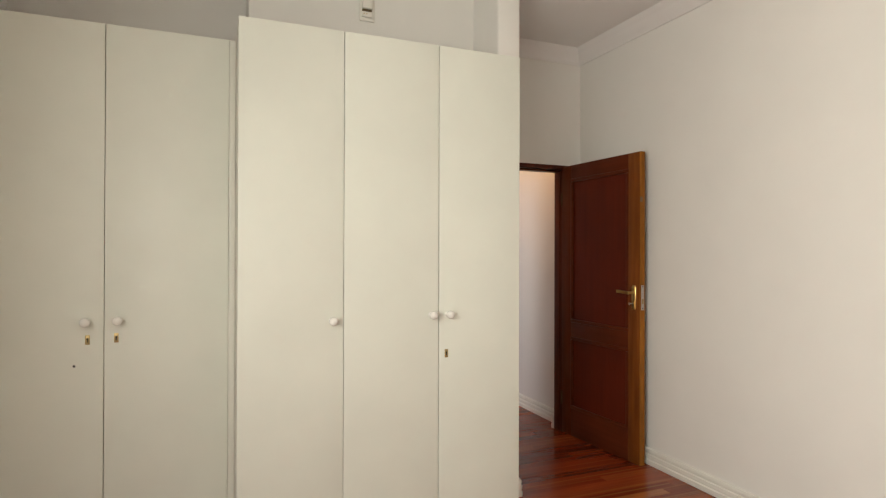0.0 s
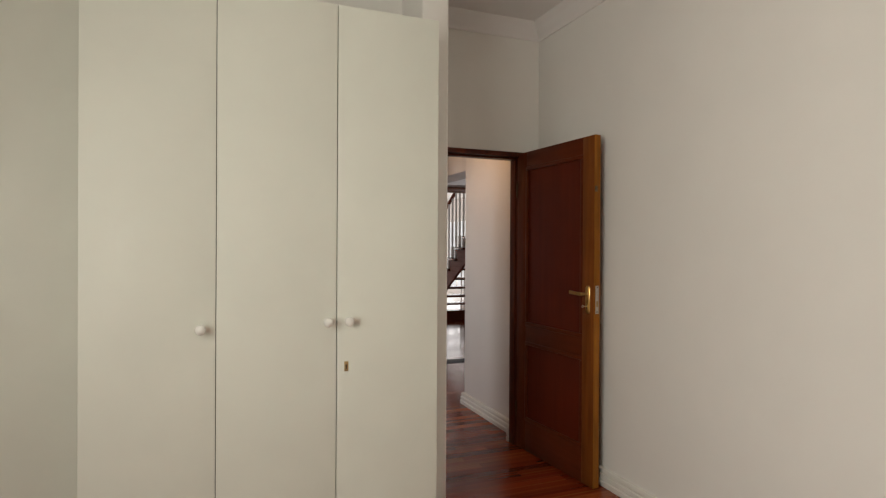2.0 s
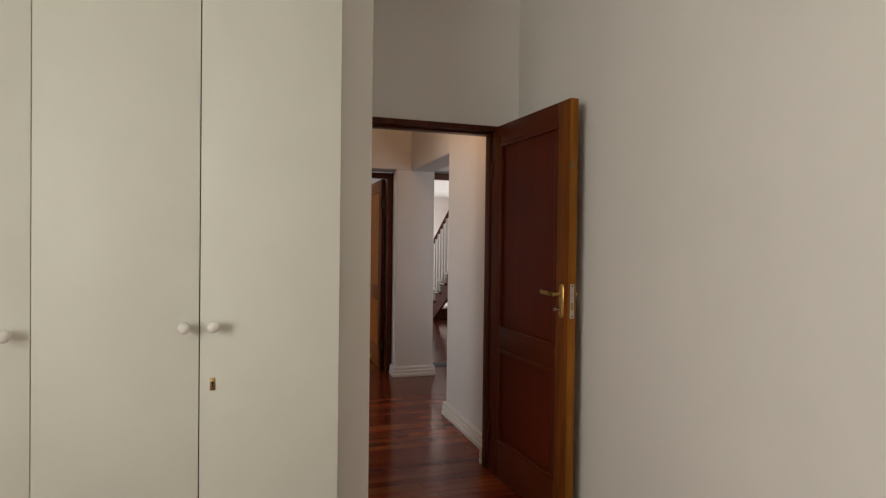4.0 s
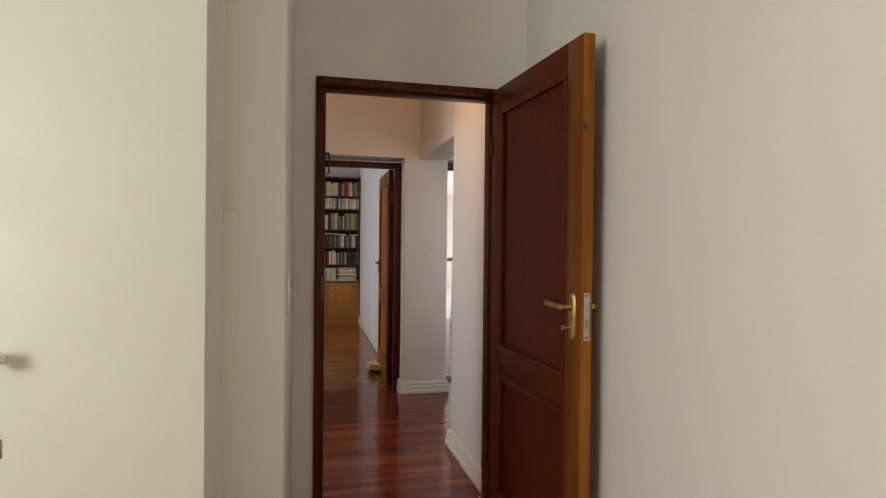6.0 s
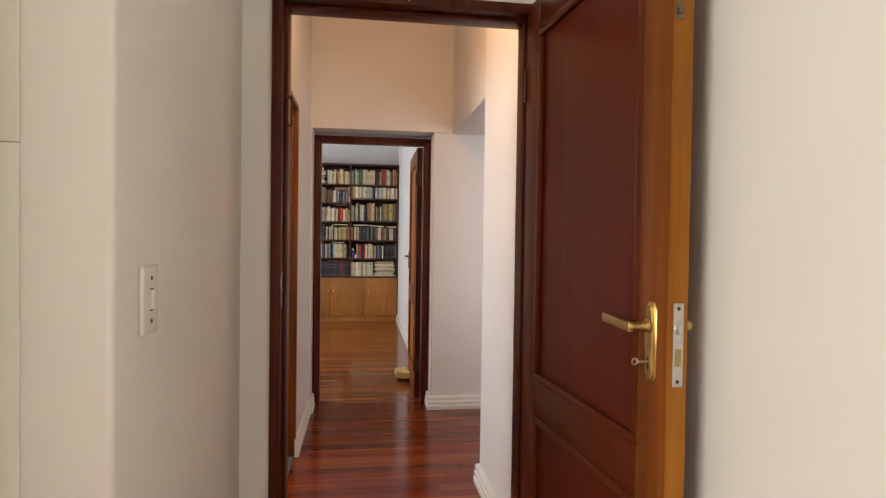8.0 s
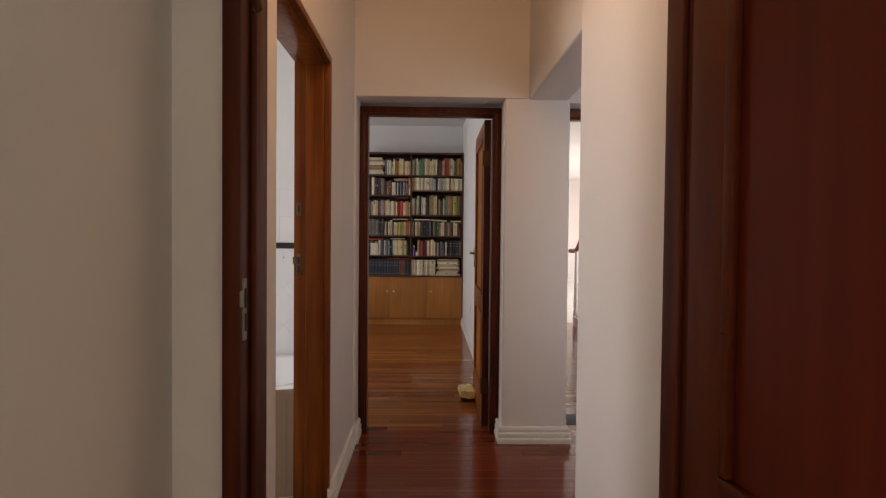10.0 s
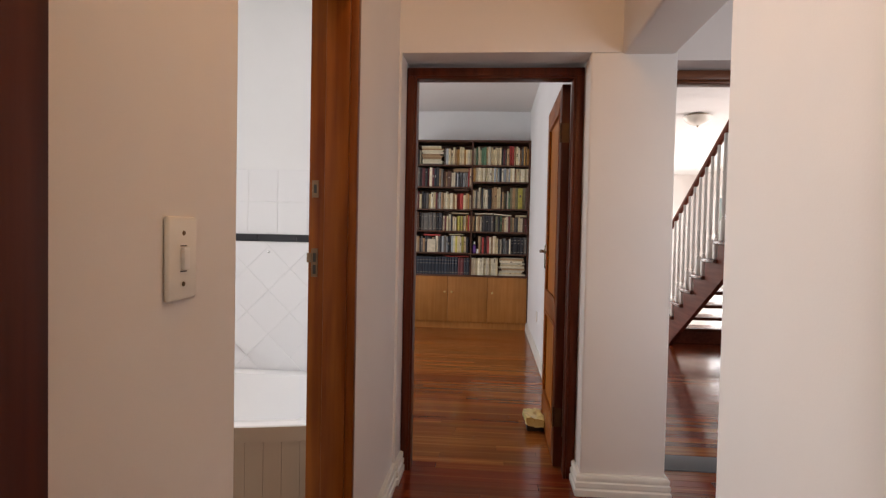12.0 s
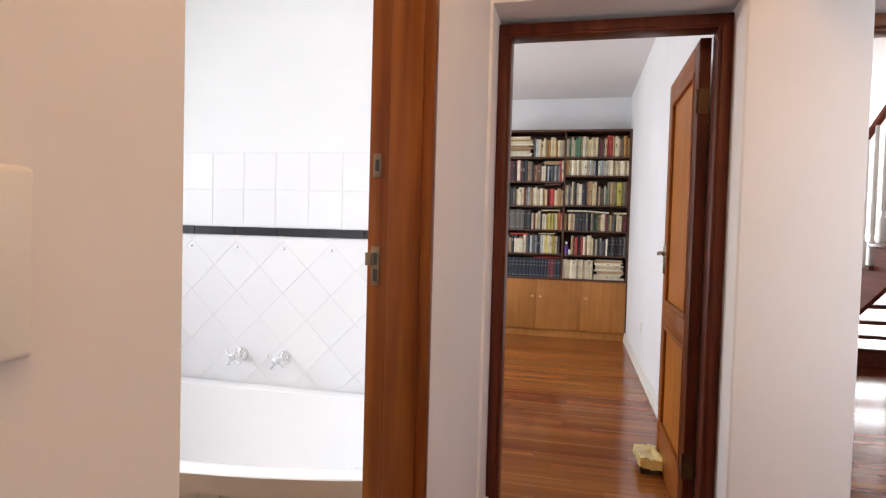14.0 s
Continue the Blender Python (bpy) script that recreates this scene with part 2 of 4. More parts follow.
def sweep(profile, path, closed=False):
    """A moulding: profile of (out, up) carried along a plan line, out to its right-hand side, with mitred corners."""
    bm = bmesh.new()
    pts = [Vector((p[0], p[1])) for p in path]
    z = path[0][2]
    n = len(pts)
    rings = []
    for i, p in enumerate(pts):
        d0 = (p - pts[i - 1]).normalized() if i or closed else None
        d1 = (pts[(i + 1) % n] - p).normalized() if i < n - 1 or closed else None
        d0, d1 = d0 or d1, d1 or d0
        n0, n1 = Vector((d0.y, -d0.x)), Vector((d1.y, -d1.x))
        m = (n0 + n1).normalized()
        m = m / max(0.3, m.dot(n0))
        rings.append([bm.verts.new((p.x + m.x * o, p.y + m.y * o, z + u)) for o, u in profile])
    for a, b in zip(rings, rings[1:] + ([rings[0]] if closed else [])):
        for i in range(len(profile)):
            j = (i + 1) % len(profile)
            bm.faces.new((a[i], a[j], b[j], b[i]))
    if not closed:
        bm.faces.new(rings[0])
        bm.faces.new(rings[-1])
    bmesh.ops.recalc_face_normals(bm, faces=bm.faces)
    return bm


def tube(points, radius, n=8):
    """A round rod through points."""
    bm = bmesh.new()
    pts = [Vector(p) for p in points]
    rings = []
    for i, p in enumerate(pts):
        d = (pts[min(i + 1, len(pts) - 1)] - pts[max(i - 1, 0)]).normalized()
        u = d.orthogonal().normalized() if abs(d.z) > 0.95 else d.cross(Vector((0, 0, 1))).normalized()
        w = d.cross(u)
        r = radius[i] if isinstance(radius, (list, tuple)) else radius
        rings.append([bm.verts.new(p + r * (math.cos(2 * math.pi * k / n) * u + math.sin(2 * math.pi * k / n) * w)) for k in range(n)])
    for a, b in zip(rings, rings[1:]):
        for k in range(n):
            bm.faces.new((a[k], a[(k + 1) % n], b[(k + 1) % n], b[k]))
    bm.faces.new(rings[0])
    bm.faces.new(rings[-1])
    bmesh.ops.recalc_face_normals(bm, faces=bm.faces)
    return bm


WORLD_OF = {}


def mesh_object(name, bm, mats, smooth=True):
    me = bpy.data.meshes.new(name)
    bm.to_mesh(me)
    bm.free()
    for m in mats if isinstance(mats, (list, tuple)) else (mats,):
        me.materials.append(m)
    if smooth:
        me.set_sharp_from_angle(angle=radians(35))
    return new(name, me)


def thing(name, at, label, category, group="", kind="", turn=0):
    """An Empty at a thing's base; its parts hang under it."""
    ob = new(name)
    ob.empty_display_size = 0.05
    ob.matrix_basis = pose(*at, 0, 0, turn)
    WORLD_OF[ob.name] = pose(*at)
    return tagged(ob, label, category, group, kind)


def part(name, bm, mats, parent, label=""):
    """One mesh under a thing or a part. The bmesh is given in world places, before the thing's own turn."""
    m = WORLD_OF[parent.name]
    bmesh.ops.transform(bm, matrix=m.inverted(), verts=bm.verts)
    ob = mesh_object(name, bm, mats)
    ob.parent = parent
    WORLD_OF[ob.name] = m
    return tagged(ob, label)


def solid(name, bm, mats, label="", category="", group="", kind=""):
    """A top-level thing or piece of the setting that is one mesh."""
    ob = mesh_object(name, bm, mats)
    WORLD_OF[ob.name] = Matrix.Identity(4)
    return tagged(ob, label, category, group, kind)


def structure(name, bm, mats, label="", category=""):
    return solid(name, bm, mats, label, category, "", "structure")


# ---- the house: walls, ceilings, floor ----
TOP = 2.93


def wall_x(bm, y0, y1, x0, x1, top, openings=(), bevel=0.0):
    """A wall along x; openings are (x0, x1, z0, z1), left to right."""
    x = x0
    for a, b, c, d in openings:
        box(bm, x, a, y0, y1, 0, top, bevel)
        if c > 0:
            box(bm, a, b, y0, y1, 0, c)
        box(bm, a, b, y0, y1, d, top)
        x = b
    box(bm, x, x1, y0, y1, 0, top, bevel)
    return bm


def wall_y(bm, x0, x1, y0, y1, top, openings=(), bevel=0.0):
    y = y0
    for a, b, c, d in openings:
        box(bm, x0, x1, y, a, 0, top, bevel)
        if c > 0:
            box(bm, x0, x1, a, b, 0, c)
        box(bm, x0, x1, a, b, d, top)
        y = b
    box(bm, x0, x1, y, y1, 0, top, bevel)
    return bm


# bedroom shell
structure("wall_bedroom_east", wall_y(bmesh.new(), 2.665, 2.80, -2.6, 3.445, TOP), BEDROOM_WALL, "plain cream-painted plaster wall of the bedroom", "wall")
structure("wall_bedroom_door", wall_x(bmesh.new(), 3.445, 3.550, 1.61, 2.80, TOP, [(1.702, 2.536, 0, 2.040)]), [BEDROOM_WALL], "cream plaster wall round the bedroom doorway", "wall")
structure("wall_nib", boxes((1.47, 1.61, 2.54, 3.565, 0, TOP), bevel=0.012, seg=3), BEDROOM_WALL, "cream plaster nib beside the wardrobe", "wall")
structure("wall_bedroom_north", boxes((0.176, 1.47, 2.86, 3.565, 0, TOP), (-1.05, 0.176, 3.11, 3.565, 0, TOP)), BEDROOM_WALL, "cream plaster wall behind the wardrobes", "wall")
structure("wall_bedroom_west", wall_y(bmesh.new(), -1.05, -0.93, -2.6, 3.11, TOP, [(-1.30, 0.60, 0.95, 2.30)]), BEDROOM_WALL, "cream plaster wall with a window opening", "wall")
structure("wall_bedroom_south", boxes((-1.05, 2.80, -2.74, -2.6, 0, TOP)), BEDROOM_WALL, "plain cream plaster wall", "wall")
structure("ceiling_bedroom", boxes((-1.05, 2.80, -2.74, 3.565, TOP, TOP + 0.12)), CEILING_PAINT, "white painted bedroom ceiling", "ceiling")

# corridor and lobby
structure("wall_corridor_west", wall_y(bmesh.new(), 1.45, 1.60, 3.565, 6.20, TOP, [(4.118, 5.075, 0, 2.050)]), CORRIDOR_WALL, "warm cream plaster corridor wall with the bathroom doorway", "wall")
structure("wall_reveal", boxes((1.560, 1.60, 4.118, 4.153, 0, 2.050)), CORRIDOR_WALL, "plaster return beside the bathroom door frame", "wall")
structure("wall_corridor_east", boxes((2.60, 2.88, 3.565, 4.572, 0, TOP), bevel=0.014, seg=3), CORRIDOR_WALL, "warm cream plaster corridor wall with rounded corner", "wall")
structure("wall_corridor_lintel", boxes((2.642, 2.88, 4.55, 5.92, 2.068, TOP), bevel=0.014, seg=3), CORRIDOR_WALL, "plaster lintel over the opening to the stairs", "wall")
bm = boxes((1.60, 1.612, 5.90, 6.20, 0, 2.078), (1.60, 2.89, 5.90, 6.20, 2.078, TOP))
merge(bm, boxes((2.4985, 2.89, 5.90, 6.20, 0, 2.078), bevel=0.010, seg=3))
structure("wall_corridor_end", bm, CORRIDOR_WALL, "plaster end wall and pier round the study doorway", "wall")
structure("ceiling_corridor", boxes((1.45, 5.74, 3.445, 6.46, TOP, TOP + 0.12)), CEILING_PAINT, "white painted corridor ceiling", "ceiling")
structure("wall_lobby_south", wall_x(bmesh.new(), 4.38, 4.55, 2.80, 5.74, TOP, [(3.35, 4.55, 0.90, 2.00)]), HALL_WALL, "cream lobby wall with an added window opening", "wall")
# unseen slab added outside the lobby to block the sun
structure("roof", boxes((2.80, 5.80, 2.90, 4.38, 2.45, 2.55)), CEILING_PAINT, "unseen slab that keeps the sun out of the lobby opening", "roof")
structure("wall_lobby_east", boxes((5.56, 5.74, 4.55, 6.16, 0, TOP)), HALL_WALL, "plain cream lobby wall", "wall")
structure("wall_hall_south", wall_x(bmesh.new(), 6.16, 6.46, 2.70, 7.20, TOP, [(2.93, 5.20, 0, 2.115)]), HALL_WALL, "cream plaster wall over the wide opening to the stair hall", "wall")

# bathroom
structure("wall_bath_west", wall_y(bmesh.new(), -0.92, -0.80, 3.565, 6.06, TOP, [(4.30, 5.40, 1.02, 2.18)]), WHITE_WALL, "white bathroom wall with a window opening", "wall")
bath_wall = structure("wall_bath_north", boxes((-0.92, 1.45, 5.93, 6.06, 0, TOP)), [WHITE_WALL], "white bathroom wall, tiled behind the tub", "wall")
structure("ceiling_bathroom", boxes((-0.92, 1.45, 3.565, 6.06, TOP, TOP + 0.12)), CEILING_PAINT, "white painted bathroom ceiling", "ceiling")

# study
STUDY_TOP = 2.84
structure("wall_study_east", boxes((2.535, 2.70, 6.20, 12.50, 0, TOP)), WHITE_WALL, "white plaster study wall", "wall")
structure("wall_study_north", boxes((-1.30, 2.535, 10.86, 11.0, 0, TOP)), WHITE_WALL, "white study wall behind the bookcase", "wall")
structure("wall_study_west", wall_y(bmesh.new(), -1.34, -1.20, 6.20, 10.86, TOP, [(7.30, 9.50, 0.75, 2.25)]), WHITE_WALL, "white study wall with a window opening", "wall")
structure("wall_study_south", boxes((-1.34, 1.60, 6.08, 6.20, 0, TOP)), WHITE_WALL, "plain white study wall", "wall")
structure("ceiling_study", boxes((-1.34, 2.535, 6.20, 10.86, STUDY_TOP, STUDY_TOP + 0.1)), CEILING_PAINT, "white painted study ceiling", "ceiling")

# stair hall
HALL_TOP = 2.78
structure("wall_hall_north", boxes((2.70, 7.34, 17.90, 18.05, 0, 4.2)), HALL_WALL, "plain pale far wall of the hall", "wall")
structure("wall_hall_east", wall_y(bmesh.new(), 7.20, 7.34, 6.16, 17.90, 4.2, [(8.60, 11.40, 0.75, 2.15), (12.90, 17.10, 0.10, 2.20)]), HALL_WALL, "pale hall wall with an unseen added window and a glazed opening", "wall")
structure("ceiling_hall", boxes((2.70, 4.00, 6.46, 17.90, HALL_TOP, HALL_TOP + 0.1), (5.20, 7.20, 6.46, 17.90, HALL_TOP, HALL_TOP + 0.1), (4.00, 5.20, 8.60, 17.90, HALL_TOP, HALL_TOP + 0.1)), CEILING_PAINT, "white painted hall ceiling with a stairwell opening", "ceiling")
structure("wall_study_side", wall_y(bmesh.new(), 2.535, 2.70, 12.50, 18.05, TOP, [(12.80, 16.20, 0.40, 2.20)]), HALL_WALL, "pale hall wall with a wide unseen opening added for fill light", "wall")
structure("wall_stairwell", boxes((3.9, 4.0, 6.36, 8.7, HALL_TOP + 0.1, 4.2), (5.2, 5.3, 6.36, 8.7, HALL_TOP + 0.1, 4.2), (4.0, 5.2, 8.6, 8.7, HALL_TOP + 0.1, 4.2), (4.0, 5.2, 6.36, 6.46, TOP, 4.2)), HALL_WALL, "plain pale stairwell walls", "wall")
structure("ceiling_stairwell", boxes((3.9, 5.3, 6.36, 8.7, 4.2, 4.3)), CEILING_PAINT, "white stairwell ceiling", "ceiling")

# the glazed doors in the east wall of the hall
glazing = thing("window_1", (7.27, 15.0, 0.10), "wide white-framed glazed doors full of daylight", "window", kind="structure")
for k in range(7):
    y = 12.90 + k * 4.16 / 6
    part("window_frame", boxes((7.24, 7.30, y, y + 0.04, 0.10, 2.20), bevel=0.004), BALUSTER_WHITE, glazing)
    if k < 6:
        for z0, z1 in ((0.10, 0.22), (1.14, 1.18), (2.14, 2.20)):
            part("window_bar", boxes((7.245, 7.295, y + 0.04, y + 4.16 / 6, z0, z1), bevel=0.004), BALUSTER_WHITE, glazing)

# glowing panel stands in for the pale bright distance outside the glazed doors
m, nt, b = material("glowing_distance", 1.0)
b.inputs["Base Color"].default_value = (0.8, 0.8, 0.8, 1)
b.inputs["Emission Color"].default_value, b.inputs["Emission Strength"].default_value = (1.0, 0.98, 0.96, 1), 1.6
structure("backdrop", boxes((9.4, 9.45, 12.2, 22.0, -0.5, 3.6)), m, "glowing panel standing in for daylight beyond the glazed doors", "backdrop")

# ground outside
structure("ground", boxes((-400, 400, -400, 400, -0.60, -0.50)), plaster("ground_grass", (0.09, 0.12, 0.05), 0.95), "grassy ground round the house", "ground")

# skirting boards: stepped profile
SKIRT = [(0, 0), (0.024, 0), (0.026, 0.006), (0.026, 0.030), (0.019, 0.036), (0.019, 0.040), (0.023, 0.045), (0.023, 0.064), (0.016, 0.069), (0.016, 0.073), (0.019, 0.078), (0.019, 0.092), (0.014, 0.100), (0, 0.103)]


def skirting(name, path, label):
    structure(name, sweep(SKIRT, [(x, y, 0.0) for x, y in path]), TRIM_PAINT, label, "skirting")


skirting("baseboard_1", [(2.665, 3.445), (2.665, -2.60)], "white stepped skirting along the bedroom wall")
skirting("baseboard_2", [(1.61, 2.545), (1.61, 3.445), (1.698, 3.445)], "white stepped skirting on the nib wall")
skirting("baseboard_3", [(2.88, 4.572), (2.60, 4.572), (2.60, 3.5525), (2.492, 3.5525)], "white stepped skirting on the corridor wall")
skirting("baseboard_4", [(1.60, 3.58), (1.60, 4.150)], "white stepped skirting on the corridor wall")
skirting("baseboard_5", [(1.6005, 5.036), (1.6005, 5.90), (1.612, 5.90), (1.612, 6.060)], "white stepped skirting beside the bathroom door")
skirting("baseboard_6", [(2.4985, 6.060), (2.4985, 5.90), (2.89, 5.90), (2.89, 6.16), (2.93, 6.16), (2.93, 6.30)], "white stepped skirting round the pier")
skirting("baseboard_7", [(2.535, 10.50), (2.535, 6.20)], "white stepped skirting along the study wall")
skirting("baseboard_8", [(2.70, 6.46), (2.70, 17.90), (7.20, 17.90)], "white stepped skirting in the hall")

# cornice of the bedroom
CORNICE = [(0, 0), (0.010, 0.0), (0.014, 0.010), (0.020, 0.018), (0.034, 0.030), (0.050, 0.050), (0.058, 0.062), (0.066, 0.070), (0.084, 0.084), (0.098, 0.100), (0, 0.100)]
structure("trim_cornice", sweep(CORNICE, [(1.61, 2.56, TOP - 0.10), (1.61, 3.445), (2.665, 3.445), (2.665, -2.60)]), CEILING_PAINT, "white moulded plaster cornice", "cornice")


# ---- doors and their frames ----
def door_frame_x(name, x0, x1, y0, y1, top, leg, stop_from, label, mat):
    """A frame in a wall along x: two jambs and a head, with a rebate where the leaf shuts."""
    f = thing(name, ((x0 + x1) / 2, (y0 + y1) / 2, 0), label, "door frame", kind="structure")
    s = 0.012
    a, b = stop_from
    for i, (u, v, p, q) in enumerate(((x0, x0 + leg - s, x0 + leg - s, x0 + leg), (x1 - leg + s, x1, x1 - leg, x1 - leg + s))):
        bm = boxes((u, v, y0, y1, 0, top - leg + s), bevel=0.003)
        merge(bm, boxes((p, q, a, b, 0, top - leg), bevel=0.003))
        part("jamb", bm, mat, f)
    bm = boxes((x0, x1, y0, y1, top - leg + s, top), bevel=0.003)
    merge(bm, boxes((x0 + leg - s, x1 - leg + s, a, b, top - leg, top - leg + s), bevel=0.003))
    part("head", bm, mat, f)
    return f


def face_plate(half, x, thick, yc, z):
    """A plate on a leaf's face: half widths at heights, bevelled towards its front."""
    bm = bmesh.new()
    n = len(half)
    outline = [(-w, h) for w, h in half] + [(w, h) for w, h in half[::-1]]
    mid = sum(h for w, h in half) / n
    rings = []
    for dx, k in ((0.0, 1.0), (thick * 0.5, 1.0), (thick, 0.90)):
        rings.append([bm.verts.new((x + dx, yc + w * k, z + mid + (h - mid) * (1 - (1 - k) * 0.3))) for w, h in outline])
    for a, b in zip(rings, rings[1:]):
        for i in range(2 * n):
            bm.faces.new((a[i], a[(i + 1) % (2 * n)], b[(i + 1) % (2 * n)], b[i]))
    bm.faces.new(rings[0])
    bm.faces.new(rings[-1])
    bmesh.ops.recalc_face_normals(bm, faces=bm.faces)
    return bm


def panel_door(name, hinge, turn, width, height, label, side, stile, lock_stile, rail, panel, edge, fittings):
    """A two-panel leaf. It hangs from its hinge corner and runs along -y before its turn; side is +1 where its thickness goes to +x."""
    hx, hy = hinge
    d = thing(name, (hx, hy, 0.0), label, "door", turn=turn)
    t, sw, zb = 0.043, 0.105, 0.010
    x0, x1 = (hx, hx + t) if side > 0 else (hx - t, hx)
    y0, y1 = hy - width, hy
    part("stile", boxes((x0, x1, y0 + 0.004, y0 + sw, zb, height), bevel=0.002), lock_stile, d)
    part("stile", boxes((x0, x1, y1 - sw, y1, zb, height), bevel=0.002), stile, d)
    part("edge_strip", boxes((x0 + 0.001, x1 - 0.001, y0, y0 + 0.004, zb, height)), edge, d, "lock edge of the leaf")
    part("edge_strip", boxes((x0 + 0.001, x1 - 0.001, y1, y1 + 0.002, zb, height)), FRAME_WOOD, d, "dark hanging edge")
    for z0, z1 in ((height - 0.105, height), (0.745, 0.860), (zb, 0.215)):
        part("rail", boxes((x0 + 0.0005, x1 - 0.0005, y0 + sw, y1 - sw, z0, z1), bevel=0.0015), rail, d)
    for z0, z1 in ((0.860, height - 0.105), (0.215, 0.745)):
        bm = boxes((x0 + 0.012, x1 - 0.012, y0 + sw, y1 - sw, z0, z1))
        part("panel", bm, panel, d)
        for xa, xb in ((x0 - 0.004, x0 + 0.012), (x1 - 0.012, x1 + 0.004)):
            bm = bmesh.new()
            for r in ((y0 + sw - 0.004, y1 - sw + 0.004, z0 - 0.004, z0 + 0.020), (y0 + sw - 0.004, y1 - sw + 0.004, z1 - 0.020, z1 + 0.004), (y0 + sw - 0.004, y0 + sw + 0.020, z0 + 0.020, z1 - 0.020), (y1 - sw - 0.020, y1 - sw + 0.004, z0 + 0.020, z1 - 0.020)):
                box(bm, xa, xb, *r, bevel=0.005, seg=2)
            part("moulding", bm, rail, d)
    # furniture of the lock
    for xf, s in ((x0, -1), (x1, 1)):
        yc = y0 + 0.052
        pl = face_plate([(0.010, 0.0), (0.019, 0.014), (0.019, 0.146), (0.010, 0.160)], xf, s * 0.004, yc, 1.005)
        merge(pl, face_plate([(0.005, 0.006), (0.012, 0.020), (0.008, 0.046), (0.013, 0.074), (0.013, 0.132), (0.007, 0.152)], xf + s * 0.004, s * 0.005, yc, 1.005))
        plate = part("handle_plate", pl, fittings, d, "polished shaped metal plate")
        out = 0.046 if s < 0 else 0.030
        neck = [(0.0145, 0), (0.0145, 0.004), (0.010, 0.007), (0.0085, 0.012), (0.0085, out - 0.010), (0.010, out - 0.004), (0.008, out + 0.003)]
        lever = lathe([(r, s * h) for r, h in neck], 14, "x", (xf + s * 0.008, yc, 1.118))
        bm = boxes((-0.0065, 0.0065, 0.0, 0.112, -0.0095, 0.0095), bevel=0.002)
        for v in bm.verts:
            k = v.co.y / 0.112
            v.co.z = v.co.z * (1 - 0.15 * math.sin(math.pi * k)) + 0.006 * math.sin(math.pi * 0.5 * k)
            v.co.x *= 1 - 0.35 * k
        bmesh.ops.translate(bm, vec=(xf + s * (out + 0.004), yc - 0.006, 1.117), verts=bm.verts)
        merge(lever, bm)
        part("lever", lever, fittings, plate, "flat metal lever")
        part("keyhole", boxes((min(xf + s * 0.006, xf + s * 0.0095), max(xf + s * 0.006, xf + s * 0.0095), yc - 0.003, yc + 0.003, 1.030, 1.056), bevel=0.001), DARK_GAP, plate)
        if s < 0:
            key = tube([(xf - 0.008, yc, 1.047), (xf - 0.030, yc, 1.047)], 0.0028, 8)
            merge(key, tube([(xf - 0.030 - 0.006 + 0.006 * math.cos(k * math.pi / 6), yc + 0.002, 1.047 + 0.006 * math.sin(k * math.pi / 6)) for k in range(13)], 0.0018, 6))
            part("key", key, STEEL, plate, "small steel key in the lock")
    xm = (x0 + x1) / 2
    lock = part("lock_plate", boxes((xm - 0.011, xm + 0.011, y0 - 0.002, y0 + 0.001, 1.008, 1.168)), STEEL, d, "steel lock face plate")
    part("latch_bolt", boxes((xm - 0.005, xm + 0.005, y0 - 0.010, y0 - 0.002, 1.108, 1.126), bevel=0.003), STEEL, lock)
    part("dead_bolt", boxes((xm - 0.006, xm + 0.006, y0 - 0.0035, y0 - 0.002, 1.048, 1.080)), AGED_BRASS, lock)
    for z in (1.018, 1.158):
        part("screw", lathe([(0.004, 0), (0.003, -0.0015)], 8, "y", (xm, y0 - 0.002, z)), DARK_GAP, lock)
    bolt = part("bolt_plate", boxes((xm - 0.020, xm - 0.002, y0 - 0.002, y0 + 0.001, 1.705, 1.738)), DULL_BRASS, d, "small dull brass bolt plate")
    part("bolt", boxes((xm - 0.016, xm - 0.008, y0 - 0.008, y0 - 0.002, 1.714, 1.726), bevel=0.002), DULL_BRASS, bolt)
    for z in (0.22, height - 0.30):
        hg = boxes((x0 + 0.004, x1 - 0.002, y1 + 0.001, y1 + 0.004, z, z + 0.10))
        xk = x0 - 0.004 if side > 0 else x1 + 0.004
        merge(hg, lathe([(0.005, z), (0.005, z + 0.10)], 10, "z", (xk, y1 + 0.001, 0)))
        part("hinge", hg, DARK_BRONZE, d, "dark bronze butt hinge")
    return d


bed_frame = door_frame_x("door_frame", 1.700, 2.538, 3.426, 3.542, 2.042, 0.044, (3.474, 3.542), "dark mahogany frame of the bedroom doorway", FRAME_WOOD)
bm = boxes((1.7315, 1.7345, 3.434, 3.452, 1.070, 1.175))
merge(bm, boxes((1.7310, 1.7350, 3.423, 3.436, 1.128, 1.155), bevel=0.001))
strike = part("strike_plate", bm, metal("worn_steel", (0.34, 0.32, 0.29), 0.45), bed_frame, "worn steel strike plate")
for z0, z1 in ((1.125, 1.158), (1.085, 1.115)):
    part("strike_hole", boxes((1.7340, 1.7352, 3.438, 3.448, z0, z1)), DARK_GAP, strike)
bm = tube([(1.742, 3.440, 1.712), (1.760, 3.440, 1.712)], 0.005, 8)
merge(bm, tube([(1.757, 3.440, 1.715), (1.759, 3.440, 1.68), (1.757, 3.440, 1.645), (1.760, 3.440, 1.630), (1.752, 3.440, 1.622), (1.746, 3.440, 1.628)], 0.0035, 8))
part("cabin_hook", bm, DARK_BRONZE, bed_frame, "small dark cabin hook")
panel_door("door_1", (2.497, 3.438), 4.0, 0.795, 2.030, "mahogany two-panel door standing open, brass lever handle", 1, LEAF_STILE, LEAF_LOCK_STILE_LIT, LEAF_RAIL, LEAF_PANEL, LEAF_EDGE_LIT, BRASS)

